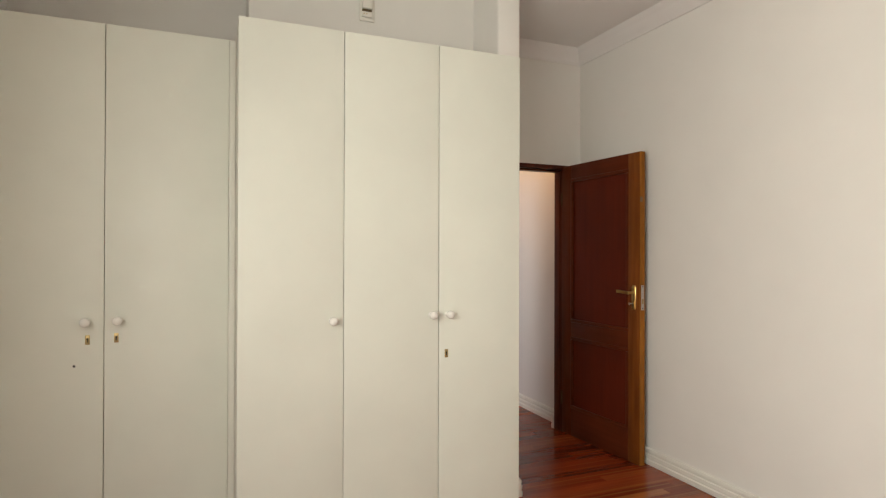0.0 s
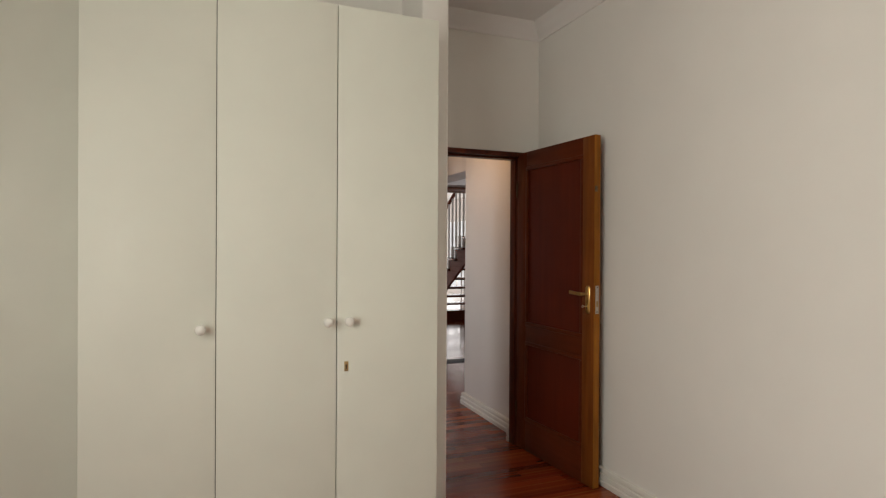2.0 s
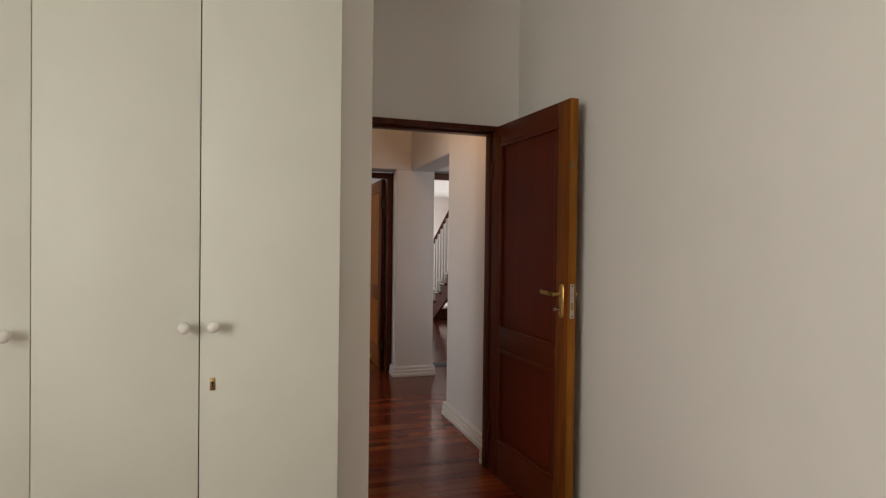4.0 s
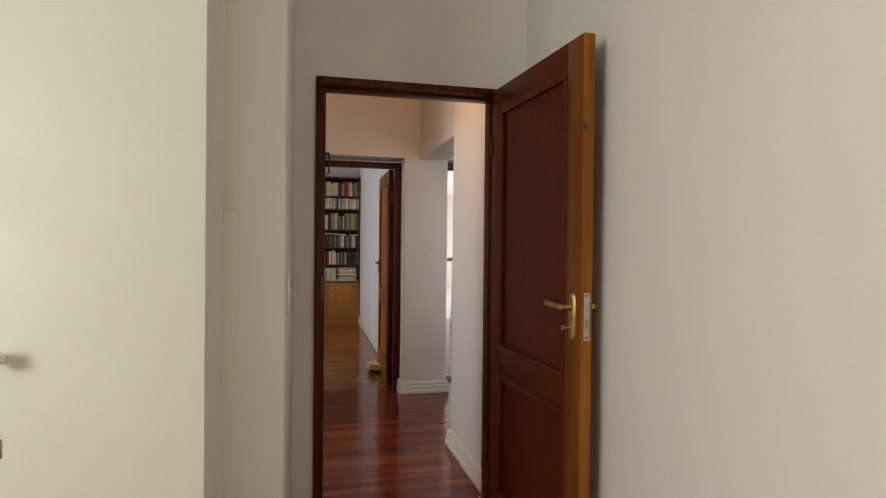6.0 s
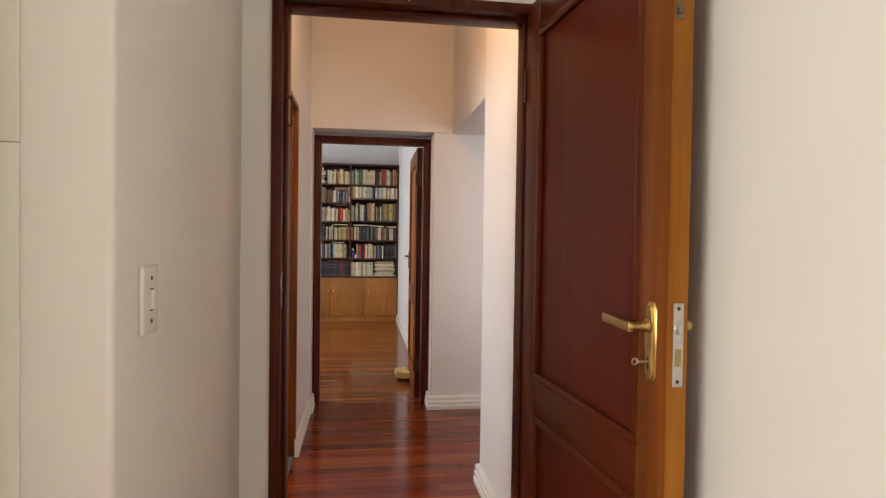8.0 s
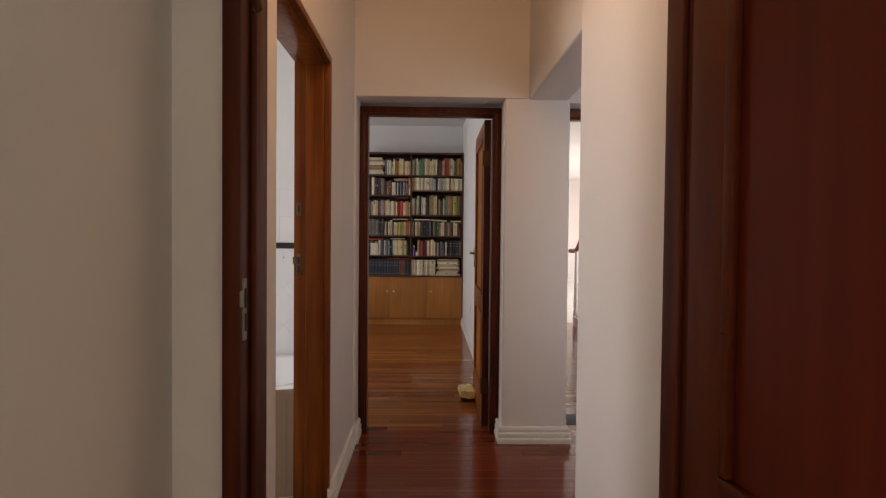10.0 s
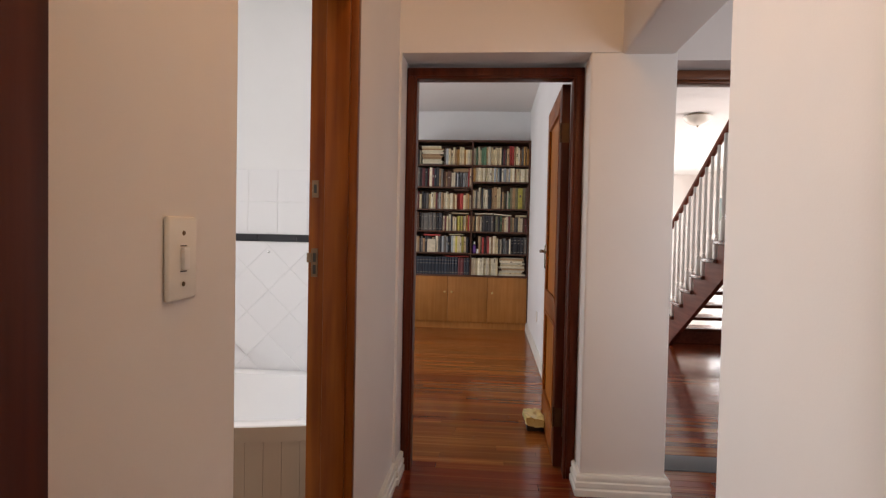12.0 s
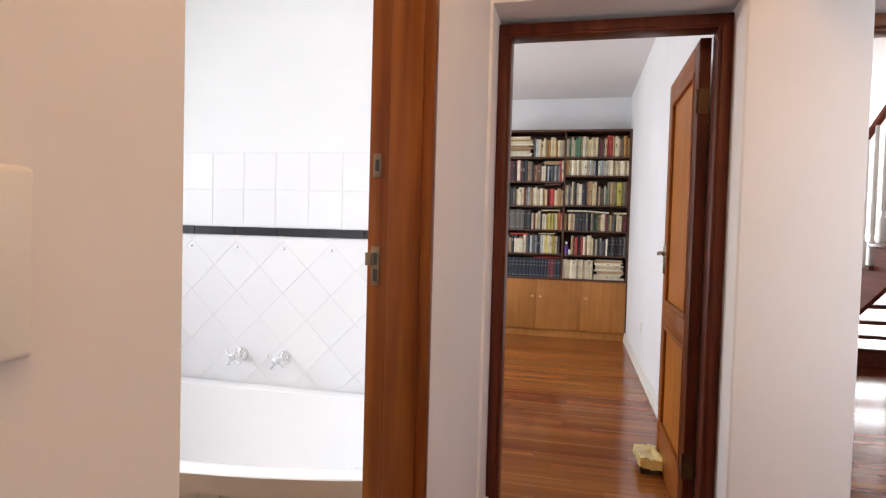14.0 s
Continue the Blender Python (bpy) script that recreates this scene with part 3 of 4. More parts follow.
study_frame = door_frame_x("door_frame", 1.614, 2.496, 6.062, 6.190, 2.054, 0.052, (6.062, 6.150), "dark mahogany frame of the study doorway", FRAME_WOOD)
# study daylight is put into these colours; the shaded hinge stile stays mahogany
STUDY_LEAF_LIT = (wood("study_lit_stile", (0.24, 0.066, 0.010), (0.34, 0.105, 0.016), 0.34, gloss=0.15), wood("study_lit_rail", (0.24, 0.066, 0.010), (0.34, 0.105, 0.016), 0.34, "y", gloss=0.15), wood("study_lit_panel", (0.40, 0.130, 0.014), (0.52, 0.190, 0.026), 0.36, gloss=0.15))
panel_door("door_2", (2.405, 6.196), 180.0 - 0.5, 0.790, 2.005, "two-panel door standing open into the study, coloured honey-brown as lit", -1, LEAF_STILE, STUDY_LEAF_LIT[0], STUDY_LEAF_LIT[1], STUDY_LEAF_LIT[2], FRAME_WOOD, metal("aged_nickel", (0.34, 0.30, 0.23), 0.25))

# bathroom frame, in a wall along y
bath_frame = thing("door_frame", (1.525, 4.614, 0), "honey-brown varnished frame of the bathroom doorway", "door frame", kind="structure")
for x1, y0, y1, s0, s1 in ((1.556, 4.121, 4.140, 4.140, 4.150), (1.606, 5.042, 5.072, 5.030, 5.042)):
    bm = boxes((1.445, x1, y0, y1, 0, 2.016), bevel=0.003)
    merge(bm, boxes((1.500, min(1.580, x1), s0, s1, 0, 2.004), bevel=0.003))
    jamb = part("jamb", bm, HONEY_FRAME, bath_frame)
bm = boxes((1.445, 1.606, 4.156, 5.072, 2.016, 2.046), bevel=0.003)
merge(bm, boxes((1.500, 1.580, 4.156, 5.042, 2.004, 2.016), bevel=0.003))
part("head", bm, HONEY_FRAME, bath_frame)
for z0, z1 in ((1.07, 1.165), (1.335, 1.392)):
    sp = part("strike_plate", boxes((1.456, 1.478, 5.0395, 5.0425, z0, z1), bevel=0.001), metal("dull_bronze", (0.20, 0.13, 0.08), 0.45) if z0 < 1.2 else bpy.data.materials["dull_bronze"], bath_frame, "dull bronze strike plate")
    holes = ((1.120, 1.150), (1.080, 1.110)) if z0 < 1.2 else ((1.350, 1.378),)
    for a, b in holes:
        part("strike_hole", boxes((1.462, 1.472, 5.0388, 5.0398, a, b)), DARK_GAP, sp)
part("strike_lip", boxes((1.441, 1.458, 5.0375, 5.0405, 1.118, 1.150), bevel=0.001), bpy.data.materials["dull_bronze"], bath_frame)

structure("threshold", boxes((1.452, 1.598, 4.153, 5.028, -0.012, 0.010), bevel=0.003), STONE, "dark slate threshold of the bathroom doorway", "threshold")

# opening to the stair hall
hall_frame = door_frame_x("door_frame", 2.934, 5.196, 6.30, 6.42, 2.105, 0.060, (6.33, 6.42), "brown wooden frame of the wide hall opening", wood("hall_frame_wood", (0.10, 0.032, 0.014), (0.20, 0.072, 0.030), 0.3, "x"))
structure("sill", boxes((2.93, 5.20, 6.24, 6.45, -0.02, 0.006), bevel=0.003), STONE, "worn blue-grey stone sill in the floor", "sill")


# ---- bedroom things ----
def round_knob(parent, x, y, z):
    part("knob", lathe([(0.0125, 0), (0.0120, -0.003), (0.0085, -0.007), (0.0075, -0.020), (0.0100, -0.026), (0.0155, -0.031), (0.0188, -0.038), (0.0192, -0.044), (0.0170, -0.052), (0.0110, -0.058), (0.0040, -0.0605)], 20, "y", (x, y, z)), KNOB_WHITE, parent, "round white knob")


def keyhole(parent, x, y, z):
    k = part("keyhole_plate", boxes((x - 0.0085, x + 0.0085, y - 0.002, y + 0.001, z - 0.020, z + 0.020), bevel=0.0008), AGED_BRASS, parent, "small aged brass keyhole plate")
    bm = lathe([(0.004, 0), (0.004, -0.001)], 10, "y", (x, y - 0.002, z + 0.004))
    merge(bm, boxes((x - 0.002, x + 0.002, y - 0.003, y - 0.002, z - 0.010, z + 0.004)))
    part("keyhole", bm, DARK_GAP, k)


def wardrobe(x_edges, y, depth, top, knobs, keys, label, group):
    """A tall unit of flush doors on a plain carcass with a dark reveal behind the joints."""
    x0, x1 = x_edges[0], x_edges[-1]
    w = thing("wardrobe", ((x0 + x1) / 2, y + depth / 2, 0), label, "wardrobe", group)
    for name, r in (("side_panel", (x0 + 0.002, x0 + 0.020, y + 0.020, y + depth, 0.0, top - 0.004)), ("side_panel", (x1 - 0.020, x1 - 0.002, y + 0.020, y + depth, 0.0, top - 0.004)), ("top_panel", (x0 + 0.020, x1 - 0.020, y + 0.020, y + depth, top - 0.022, top - 0.004)), ("back_panel", (x0 + 0.020, x1 - 0.020, y + depth - 0.02, y + depth, 0.0, top - 0.022))):
        part(name, boxes(r, bevel=0.001, seg=1), WARDROBE_EDGE, w)
    part("reveal", boxes((x0 + 0.020, x1 - 0.020, y + 0.021, y + 0.026, 0.0, top - 0.022)), DARK_GAP, w)
    part("plinth", boxes((x0 + 0.004, x1 - 0.004, y + 0.012, y + 0.020, 0.0, 0.07)), WARDROBE_EDGE, w)
    for i, (a, b) in enumerate(zip(x_edges, x_edges[1:])):
        d = part("door", boxes((a + 0.0013, b - (0.0013 if i == 0 else 0.0022), y, y + 0.0185, 0.075, top), bevel=0.0018), WARDROBE_PAINT, w, "flush cream-white door")
        for kx, kz in knobs[i]:
            round_knob(d, kx, y, kz)
        for kx, kz in keys[i]:
            keyhole(d, kx, y, kz)
    return w


wardrobe([0.099, 0.5495, 1.0085, 1.450], 2.26, 0.59, 2.369, [[(0.496, 1.073)], [(0.967, 1.081)], [(1.052, 1.081)]], [[], [], [(1.048, 0.893)]], "tall cream-white three-door fitted wardrobe with round knobs", "fitted wardrobes")
left_unit = wardrobe([-0.913, -0.420, 0.073], 2.50, 0.59, 2.343, [[(-0.484, 1.083)], [(-0.366, 1.085)]], [[(-0.480, 1.006)], [(-0.374, 1.010)]], "tall cream-white two-door fitted wardrobe with keyholes", "fitted wardrobes")
part("screw_hole", lathe([(0.006, 0.001), (0.005, -0.0006)], 10, "y", (-0.528, 2.50, 0.899)), DARK_GAP, left_unit)
solid("filler_strip", boxes((0.0712, 0.0998, 2.507, 2.545, 0, 2.343), bevel=0.001), WARDROBE_EDGE, "narrow cream filler strip between two wardrobes", "filler strip")
filler = thing("filler_strip", (1.4616, 2.527, 0), "narrow cream filler strip beside the nib wall", "filler strip")
part("strip", boxes((1.4475, 1.484, 2.533, 2.5395, 0, 1.415), bevel=0.001), WARDROBE_EDGE, filler)
part("strip", boxes((1.4475, 1.484, 2.532, 2.5395, 1.4160, 2.36), bevel=0.001), WARDROBE_EDGE, filler)


ROCKER = painted("white_rocker", (0.84, 0.82, 0.77), 0.3)


def light_switch(name, x, y, z, w, h, label):
    """A plate on a wall that faces +x, with rocker and two screws."""
    s = thing(name, (x, y, z), label, "light switch")
    part("plate", boxes((x, x + 0.009, y - w / 2, y + w / 2, z - h / 2, z + h / 2), bevel=0.0045, seg=3), PLASTIC, s)
    part("rocker", boxes((x + 0.009, x + 0.0155, y - 0.0082, y + 0.0082, z - 0.0165, z + 0.0165), bevel=0.0022), ROCKER, s)
    for dz in (-0.0185, 0.0185):
        part("slot", boxes((x + 0.0085, x + 0.0094, y - 0.0085, y + 0.0085, z + dz - 0.0008, z + dz + 0.0008)), DARK_GAP, s)
    for dz in (-0.037, 0.037):
        part("screw", lathe([(0.0038, 0.0), (0.003, 0.0015)], 10, "x", (x + 0.009, y, z + dz)), DULL_BRASS, s)
    return s


light_switch("light_switch", 1.61, 2.671, 1.174, 0.072, 0.118, "ivory rocker light switch on the nib wall")
light_switch("light_switch", 1.60, 3.962, 1.182, 0.078, 0.122, "ivory rocker light switch on the corridor wall")

chime = thing("wall_box", (0.807, 2.85, 2.68), "beige plastic wall box above the wardrobe", "alarm box")
part("back_plate", boxes((0.764, 0.849, 2.848, 2.860, 2.672, 2.90), bevel=0.003), PLASTIC, chime)
part("cover", boxes((0.774, 0.832, 2.822, 2.848, 2.735, 2.895), bevel=0.004), PLASTIC, chime)
# dull strip puts the shade line between the covers into colour
part("slot", boxes((0.776, 0.830, 2.836, 2.849, 2.722, 2.7335)), DULL_BRASS, chime)
part("lower_cover", boxes((0.774, 0.832, 2.832, 2.848, 2.690, 2.720), bevel=0.003), PLASTIC, chime)
for x in (0.785, 0.800):
    part("screw", lathe([(0.003, 0.0), (0.0025, -0.0015)], 8, "y", (x, 2.832, 2.706)), BRASS, chime)
part("indicator", lathe([(0.003, 0.0), (0.0025, -0.002)], 8, "y", (0.815, 2.822, 2.79)), painted("red_plastic", (0.45, 0.05, 0.03), 0.3), chime, "small red indicator")

# ---- bathroom things ----
# tub: a rim with a bowed front, a sunken basin and a boarded apron
BAND_Z, TUB_Z, TUB_L, TUB_R, TUB_B = 0.472, 0.530, -0.35, 1.444, 5.905


def tub_front(x):
    return 5.052 + 0.20 * (x - 0.70) ** 2


tub = thing("bathtub", (0.55, 5.5, 0), "white enamel bathtub with a boarded beige apron", "bathtub")
bm = bmesh.new()
NX = 36
cols = []
for i in range(NX + 1):
    u = i / NX
    x = TUB_L + (TUB_R - TUB_L) * u
    f = tub_front(x)
    edge = 0.09
    inner0, inner1 = f + 0.075, TUB_B - 0.07
    # how far this section dips: full in the middle, none at the two ends
    e = min(1.0, max(0.0, (x - TUB_L - edge) / 0.22), max(0.0, (TUB_R - edge - x) / 0.22))
    dip = 0.40 * math.sin(e * math.pi / 2) ** 0.6 if e > 0 else 0.0
    row = [(f + 0.012, TUB_Z - 0.007), (f + 0.003, TUB_Z - 0.006), (f + 0.001, TUB_Z - 0.005), (f + 0.003, TUB_Z - 0.002), (f + 0.012, TUB_Z), (inner0 - 0.01, TUB_Z)]
    for k in range(13):
        a = k / 12
        y = inner0 + (inner1 - inner0) * a
        w = min(1.0, math.sin(math.pi * a) * 2.6)
        row.append((y, TUB_Z - 0.004 - dip * w ** 0.7))
    row += [(inner1 + 0.01, TUB_Z), (TUB_B, TUB_Z), (TUB_B, TUB_Z - 0.03)]
    cols.append([bm.verts.new((x, y, z)) for y, z in row])
for a, b in zip(cols, cols[1:]):
    for j in range(len(a) - 1):
        bm.faces.new((a[j], b[j], b[j + 1], a[j + 1]))
bmesh.ops.recalc_face_normals(bm, faces=bm.faces)
part("basin", bm, ENAMEL, tub)


def bowed(bm):
    """Bends a straight piece to the curve of the tub's front."""
    for v in bm.verts:
        v.co.y += tub_front(v.co.x)
    return bm


x = TUB_L
while x < TUB_R - 0.02:
    b = min(x + 0.0620, TUB_R)
    part("board", bowed(boxes((x + 0.0003, b - 0.0003, 0.016, 0.030, 0.0, BAND_Z), bevel=0.0011, seg=1)), TUB_BOARD, tub)
    x = b
bm, band = bmesh.new(), bmesh.new()
for i in range(24):
    a, b = TUB_L + i * (TUB_R - TUB_L) / 24, TUB_L + (i + 1) * (TUB_R - TUB_L) / 24
    box(bm, a, b, 0.031, 0.040, 0, BAND_Z + 0.02)
    box(band, a, b, 0.000, 0.030, BAND_Z, TUB_Z - 0.006)
bmesh.ops.remove_doubles(band, verts=band.verts, dist=0.0001)
part("apron_backing", bowed(bm), TUB_BOARD, tub)
part("apron_band", bowed(band), TUB_BOARD, tub, "curved beige band under the rim")

structure("bathroom_floor", boxes((-0.80, 1.44, 3.565, 5.93, 0.002, 0.012)), plaster("floor_tile_cream", (0.62, 0.56, 0.48), 0.3), "cream tiled bathroom floor", "floor")


def bath_tap(x, z):
    t = thing("bath_tap", (x, 5.915, z), "chrome cross-head wall tap over the bathtub", "tap", "pair of bath taps")
    part("flange", lathe([(0.030, 0), (0.030, -0.006), (0.026, -0.014), (0.014, -0.020)], 24, "y", (x, 5.918, z)), CHROME, t)
    part("stem", lathe([(0.012, -0.018), (0.012, -0.040), (0.009, -0.044), (0.009, -0.060), (0.014, -0.064), (0.014, -0.084), (0.006, -0.088)], 18, "y", (x, 5.918, z)), CHROME, t)
    for k in range(4):
        a = math.pi / 4 + k * math.pi / 2 + 0.2
        c, s = math.cos(a), math.sin(a)
        bm = tube([(x + 0.010 * c, 5.844, z + 0.010 * s), (x + 0.034 * c, 5.844, z + 0.034 * s)], 0.0045, 8)
        merge(bm, lathe([(0.002, -0.007), (0.0065, -0.003), (0.0065, 0.003), (0.002, 0.007)], 10, "y", (x + 0.037 * c, 5.844, z + 0.037 * s)))
        part("cross_arm", bm, CHROME, t)


bath_tap(0.560, 0.653)
bath_tap(0.761, 0.651)
for x in (0.304, 0.525, 0.746, 0.964, 1.180):
    solid("tile_clip", lathe([(0.007, 0), (0.007, -0.003), (0.004, -0.008), (0.0015, -0.009)], 12, "y", (x, 5.918, 1.113)), CHROME, "small chrome stud on a white tile", "stud", "studs on the tiles")


# ---- study things ----
CASE_X0, CASE_X1, CASE_Y, CASE_TOP, SPLIT = 1.028, 2.533, 10.50, 2.383, 1.800
case = thing("bookcase", ((CASE_X0 + CASE_X1) / 2, 10.68, 0), "tall dark wooden bookcase with teak cupboards below", "bookcase")
for x0, x1 in ((CASE_X0, CASE_X0 + 0.020), (CASE_X1 - 0.020, CASE_X1), (SPLIT - 0.009, SPLIT + 0.009)):
    part("upright", boxes((x0, x1, CASE_Y, 10.85, 0.69, CASE_TOP), bevel=0.001, seg=1), CASE_WOOD, case)
part("top_board", boxes((CASE_X0, CASE_X1, CASE_Y - 0.002, 10.85, CASE_TOP, CASE_TOP + 0.022), bevel=0.001, seg=1), CASE_WOOD, case)
part("back_board", boxes((CASE_X0 + 0.02, CASE_X1 - 0.02, 10.842, 10.85, 0.69, CASE_TOP)), CASE_WOOD, case)
SHELF_L, SHELF_R = (2.092, 1.812, 1.527, 1.250, 0.973), (2.092, 1.880, 1.540, 1.248, 0.968)
for zs, x0, x1 in ((SHELF_L, CASE_X0 + 0.02, SPLIT - 0.009), (SHELF_R, SPLIT + 0.009, CASE_X1 - 0.02)):
    for z in zs:
        part("shelf", boxes((x0, x1, CASE_Y + 0.003, 10.842, z - 0.018, z), bevel=0.001, seg=1), CASE_WOOD, case)
part("cupboard_top", boxes((CASE_X0 - 0.004, CASE_X1, CASE_Y - 0.012, 10.85, 0.668, 0.690), bevel=0.002), CASE_WOOD, case)
part("cupboard_body", boxes((CASE_X0, CASE_X1, CASE_Y + 0.012, 10.85, 0.085, 0.668)), CABINET_WOOD, case)
part("plinth", boxes((CASE_X0, CASE_X1, CASE_Y + 0.020, 10.85, 0.0, 0.085)), CABINET_WOOD, case)
part("side_strip", boxes((CASE_X1 - 0.012, CASE_X1 + 0.001, CASE_Y - 0.010, CASE_Y + 0.011, 0.0, 0.668)), CASE_WOOD, case)
for a, b, kx in ((1.030, 1.519, 1.480), (1.519, 2.026, 1.570), (2.026, 2.520, 2.085)):
    d = part("cupboard_door", boxes((a + 0.002, b - 0.002, CASE_Y - 0.008, CASE_Y + 0.010, 0.090, 0.664), bevel=0.002), CABINET_WOOD, case)
    part("knob", lathe([(0.007, 0), (0.007, -0.010), (0.015, -0.018), (0.015, -0.024), (0.006, -0.030)], 14, "y", (kx, CASE_Y - 0.008, 0.468)), BRASS, d, "brass knob")

CREAM, IVORY, TAN, GREY, INK, NAVY, RED, OCHRE, YELLOW, GREEN, BROWN, OLIVE, PALEBLUE, MAROON = (0.70, 0.59, 0.36), (0.80, 0.73, 0.55), (0.42, 0.27, 0.14), (0.15, 0.14, 0.125), (0.035, 0.035, 0.04), (0.018, 0.027, 0.046), (0.42, 0.05, 0.04), (0.50, 0.27, 0.07), (0.58, 0.50, 0.10), (0.10, 0.20, 0.11), (0.12, 0.06, 0.04), (0.24, 0.22, 0.13), (0.40, 0.44, 0.46), (0.16, 0.035, 0.04)
BOOK_WORDS = {CREAM: "cream", IVORY: "ivory", TAN: "tan", GREY: "dark grey", INK: "black", NAVY: "navy blue", RED: "red", OCHRE: "orange", YELLOW: "yellow", GREEN: "green", BROWN: "brown", OLIVE: "olive", PALEBLUE: "pale grey-blue", MAROON: "maroon"}
rng = random.Random(7)


def book(x, z, thick, tall, deep, hue, front=10.515, flat=False, lean=0.0, bands=0):
    """A bound book, spine towards the room: rounded spine, boards that overhang the pages, bands on the spine."""
    bm = bmesh.new()
    t, h = thick, tall
    ys = front
    spine = []
    for k in range(5):
        a = k / 4
        spine.append((t * a, ys + 0.004 - 0.004 * math.sin(math.pi * a)))
    outline = spine + [(t, ys + deep), (t - 0.003, ys + deep), (t - 0.003, ys + 0.007), (0.003, ys + 0.007), (0.003, ys + deep), (0, ys + deep)]
    lo = [bm.verts.new((p, q, 0)) for p, q in outline]
    hi = [bm.verts.new((p, q, h)) for p, q in outline]
    n = len(outline)
    for i in range(n):
        bm.faces.new((lo[i], lo[(i + 1) % n], hi[(i + 1) % n], hi[i]))
    bm.faces.new(lo)
    bm.faces.new(hi)
    c = len(bm.faces)
    box(bm, 0.003, t - 0.003, ys + 0.007, ys + deep - 0.004, 0.003, h - 0.005)
    for f in list(bm.faces)[c:]:
        f.material_index = 1
    c = len(bm.faces)
    if bands:
        for u in (0.10, 0.80, 0.62)[:bands + 1]:
            box(bm, t * 0.25, t * 0.75, ys - 0.0012, ys + 0.003, h * u, h * u + 0.006)
    elif t > 0.014 and h > 0.15 and rng.random() < 0.22:
        u = 0.45 + 0.35 * rng.random()
        box(bm, t * 0.3, t * 0.7, ys - 0.0012, ys + 0.002, h * u, h * (u + 0.05 + 0.15 * rng.random()))
    for f in list(bm.faces)[c:]:
        f.material_index = 2
    bmesh.ops.recalc_face_normals(bm, faces=bm.faces)
    if flat:
        bmesh.ops.transform(bm, matrix=Matrix.Rotation(radians(90), 4, "Y"), verts=bm.verts)
        bmesh.ops.translate(bm, vec=(0, 0, t), verts=bm.verts)
    if lean:
        bmesh.ops.rotate(bm, cent=(0, 0, 0), matrix=Matrix.Rotation(radians(lean), 3, "Y"), verts=bm.verts)
    me = bpy.data.meshes.new("book")
    bm.to_mesh(me)
    bm.free()
    for m in (COVER, PAGES, BOOK_PALE if sum(hue) < 0.5 else BOOK_LABEL):
        me.materials.append(m)
    ob = new("book", me)
    j = 0.78 + 0.40 * rng.random()
    ob.location, ob.color = (x, 0, z), (hue[0] * j, hue[1] * j, hue[2] * j, 1)
    how = "lying flat" if flat else "standing"
    tagged(ob, "%s-bound book %s on the bookcase shelf" % (BOOK_WORDS[hue], how), "book", "books in the bookcase")


BOOK_LABEL = painted("book_label", (0.16, 0.11, 0.08), 0.6)
BOOK_PALE = painted("book_gilding", (0.36, 0.33, 0.26), 0.5)


def book_pile(x, z, count, width, palette):
    zz = z
    for _ in range(count):
        t = rng.uniform(0.010, 0.024)
        w = width * rng.uniform(0.8, 1.0)
        book(x + rng.uniform(0, width - w), zz, t, w, 0.2, palette[rng.randrange(len(palette))], 10.512 + 0.02 * rng.random(), flat=True)
        zz += t + 0.0006


HUES = dict(zip("CITGKNROYVBLPM", (CREAM, IVORY, TAN, GREY, INK, NAVY, RED, OCHRE, YELLOW, GREEN, BROWN, OLIVE, PALEBLUE, MAROON)))


def books(x0, x1, z, tall, codes, vary=0.22, bands=0, front=None):
    """Standing books that fill a stretch of shelf, one letter for each hue; a small letter is a thick volume."""
    widths = [(1.7 if c.islower() else 1.0) * rng.uniform(0.75, 1.25) for c in codes]
    k = (x1 - x0) / sum(widths)
    x = x0
    for c, w in zip(codes, widths):
        h = tall * (1 - vary * rng.random())
        f = 10.508 + 0.030 * rng.random() if front is None else front
        book(x, z, w * k - (0.004 if bands else 0.001), h, 0.15 + 0.05 * rng.random(), HUES[c.upper()], f, bands=bands)
        x += w * k


def lying(x, z, width, thick, code, tilt=0.0):
    """A book laid across the tops of a row."""
    book(x, z, thick, width, 0.19, HUES[code], 10.508, flat=True, lean=tilt)


LX0, LX1, RX0, RX1 = CASE_X0 + 0.022, SPLIT - 0.011, SPLIT + 0.011, CASE_X1 - 0.022
# left side, top shelf to bottom shelf
books(LX0, 1.135, 2.092, 0.20, "KGKI")
book_pile(1.145, 2.092, 13, 0.285, [IVORY, CREAM, TAN, IVORY, OLIVE, GREY])
books(1.440, LX1, 2.092, 0.235, "GPCICTOCCOCIC")
books(LX0, 1.43, 1.812, 0.250, "KMGKMKMIMNKTG", 0.10)
books(1.432, 1.530, 1.812, 0.205, "BTb", 0.08)
books(1.535, 1.745, 1.812, 0.190, "IIKPNPKPGP", 0.10)
lying(1.560, 2.004, 0.190, 0.040, "T")
books(1.747, LX1, 1.812, 0.245, "RI", 0.05)
books(LX0, 1.61, 1.527, 0.235, "GIMCKKGCICMGPTIICITC")
books(1.612, 1.690, 1.527, 0.205, "RR", 0.05)
lying(1.575, 1.765, 0.180, 0.020, "B")
books(1.692, LX1, 1.527, 0.215, "CTOI")
books(LX0, 1.430, 1.250, 0.230, "KBKGgggKK", 0.05, 1)
books(1.432, 1.610, 1.250, 0.215, "IMCIKCI")
books(1.612, LX1, 1.250, 0.205, "YYCYICORT", 0.10)
lying(1.545, 1.468, 0.215, 0.014, "C")
books(LX0, 1.235, 0.973, 0.205, "MITKGTK")
lying(1.190, 1.182, 0.215, 0.020, "R")
books(1.237, 1.345, 0.973, 0.205, "GKTG", front=10.535)
book(1.240, 0.973, 0.105, 0.165, 0.02, IVORY, 10.506)
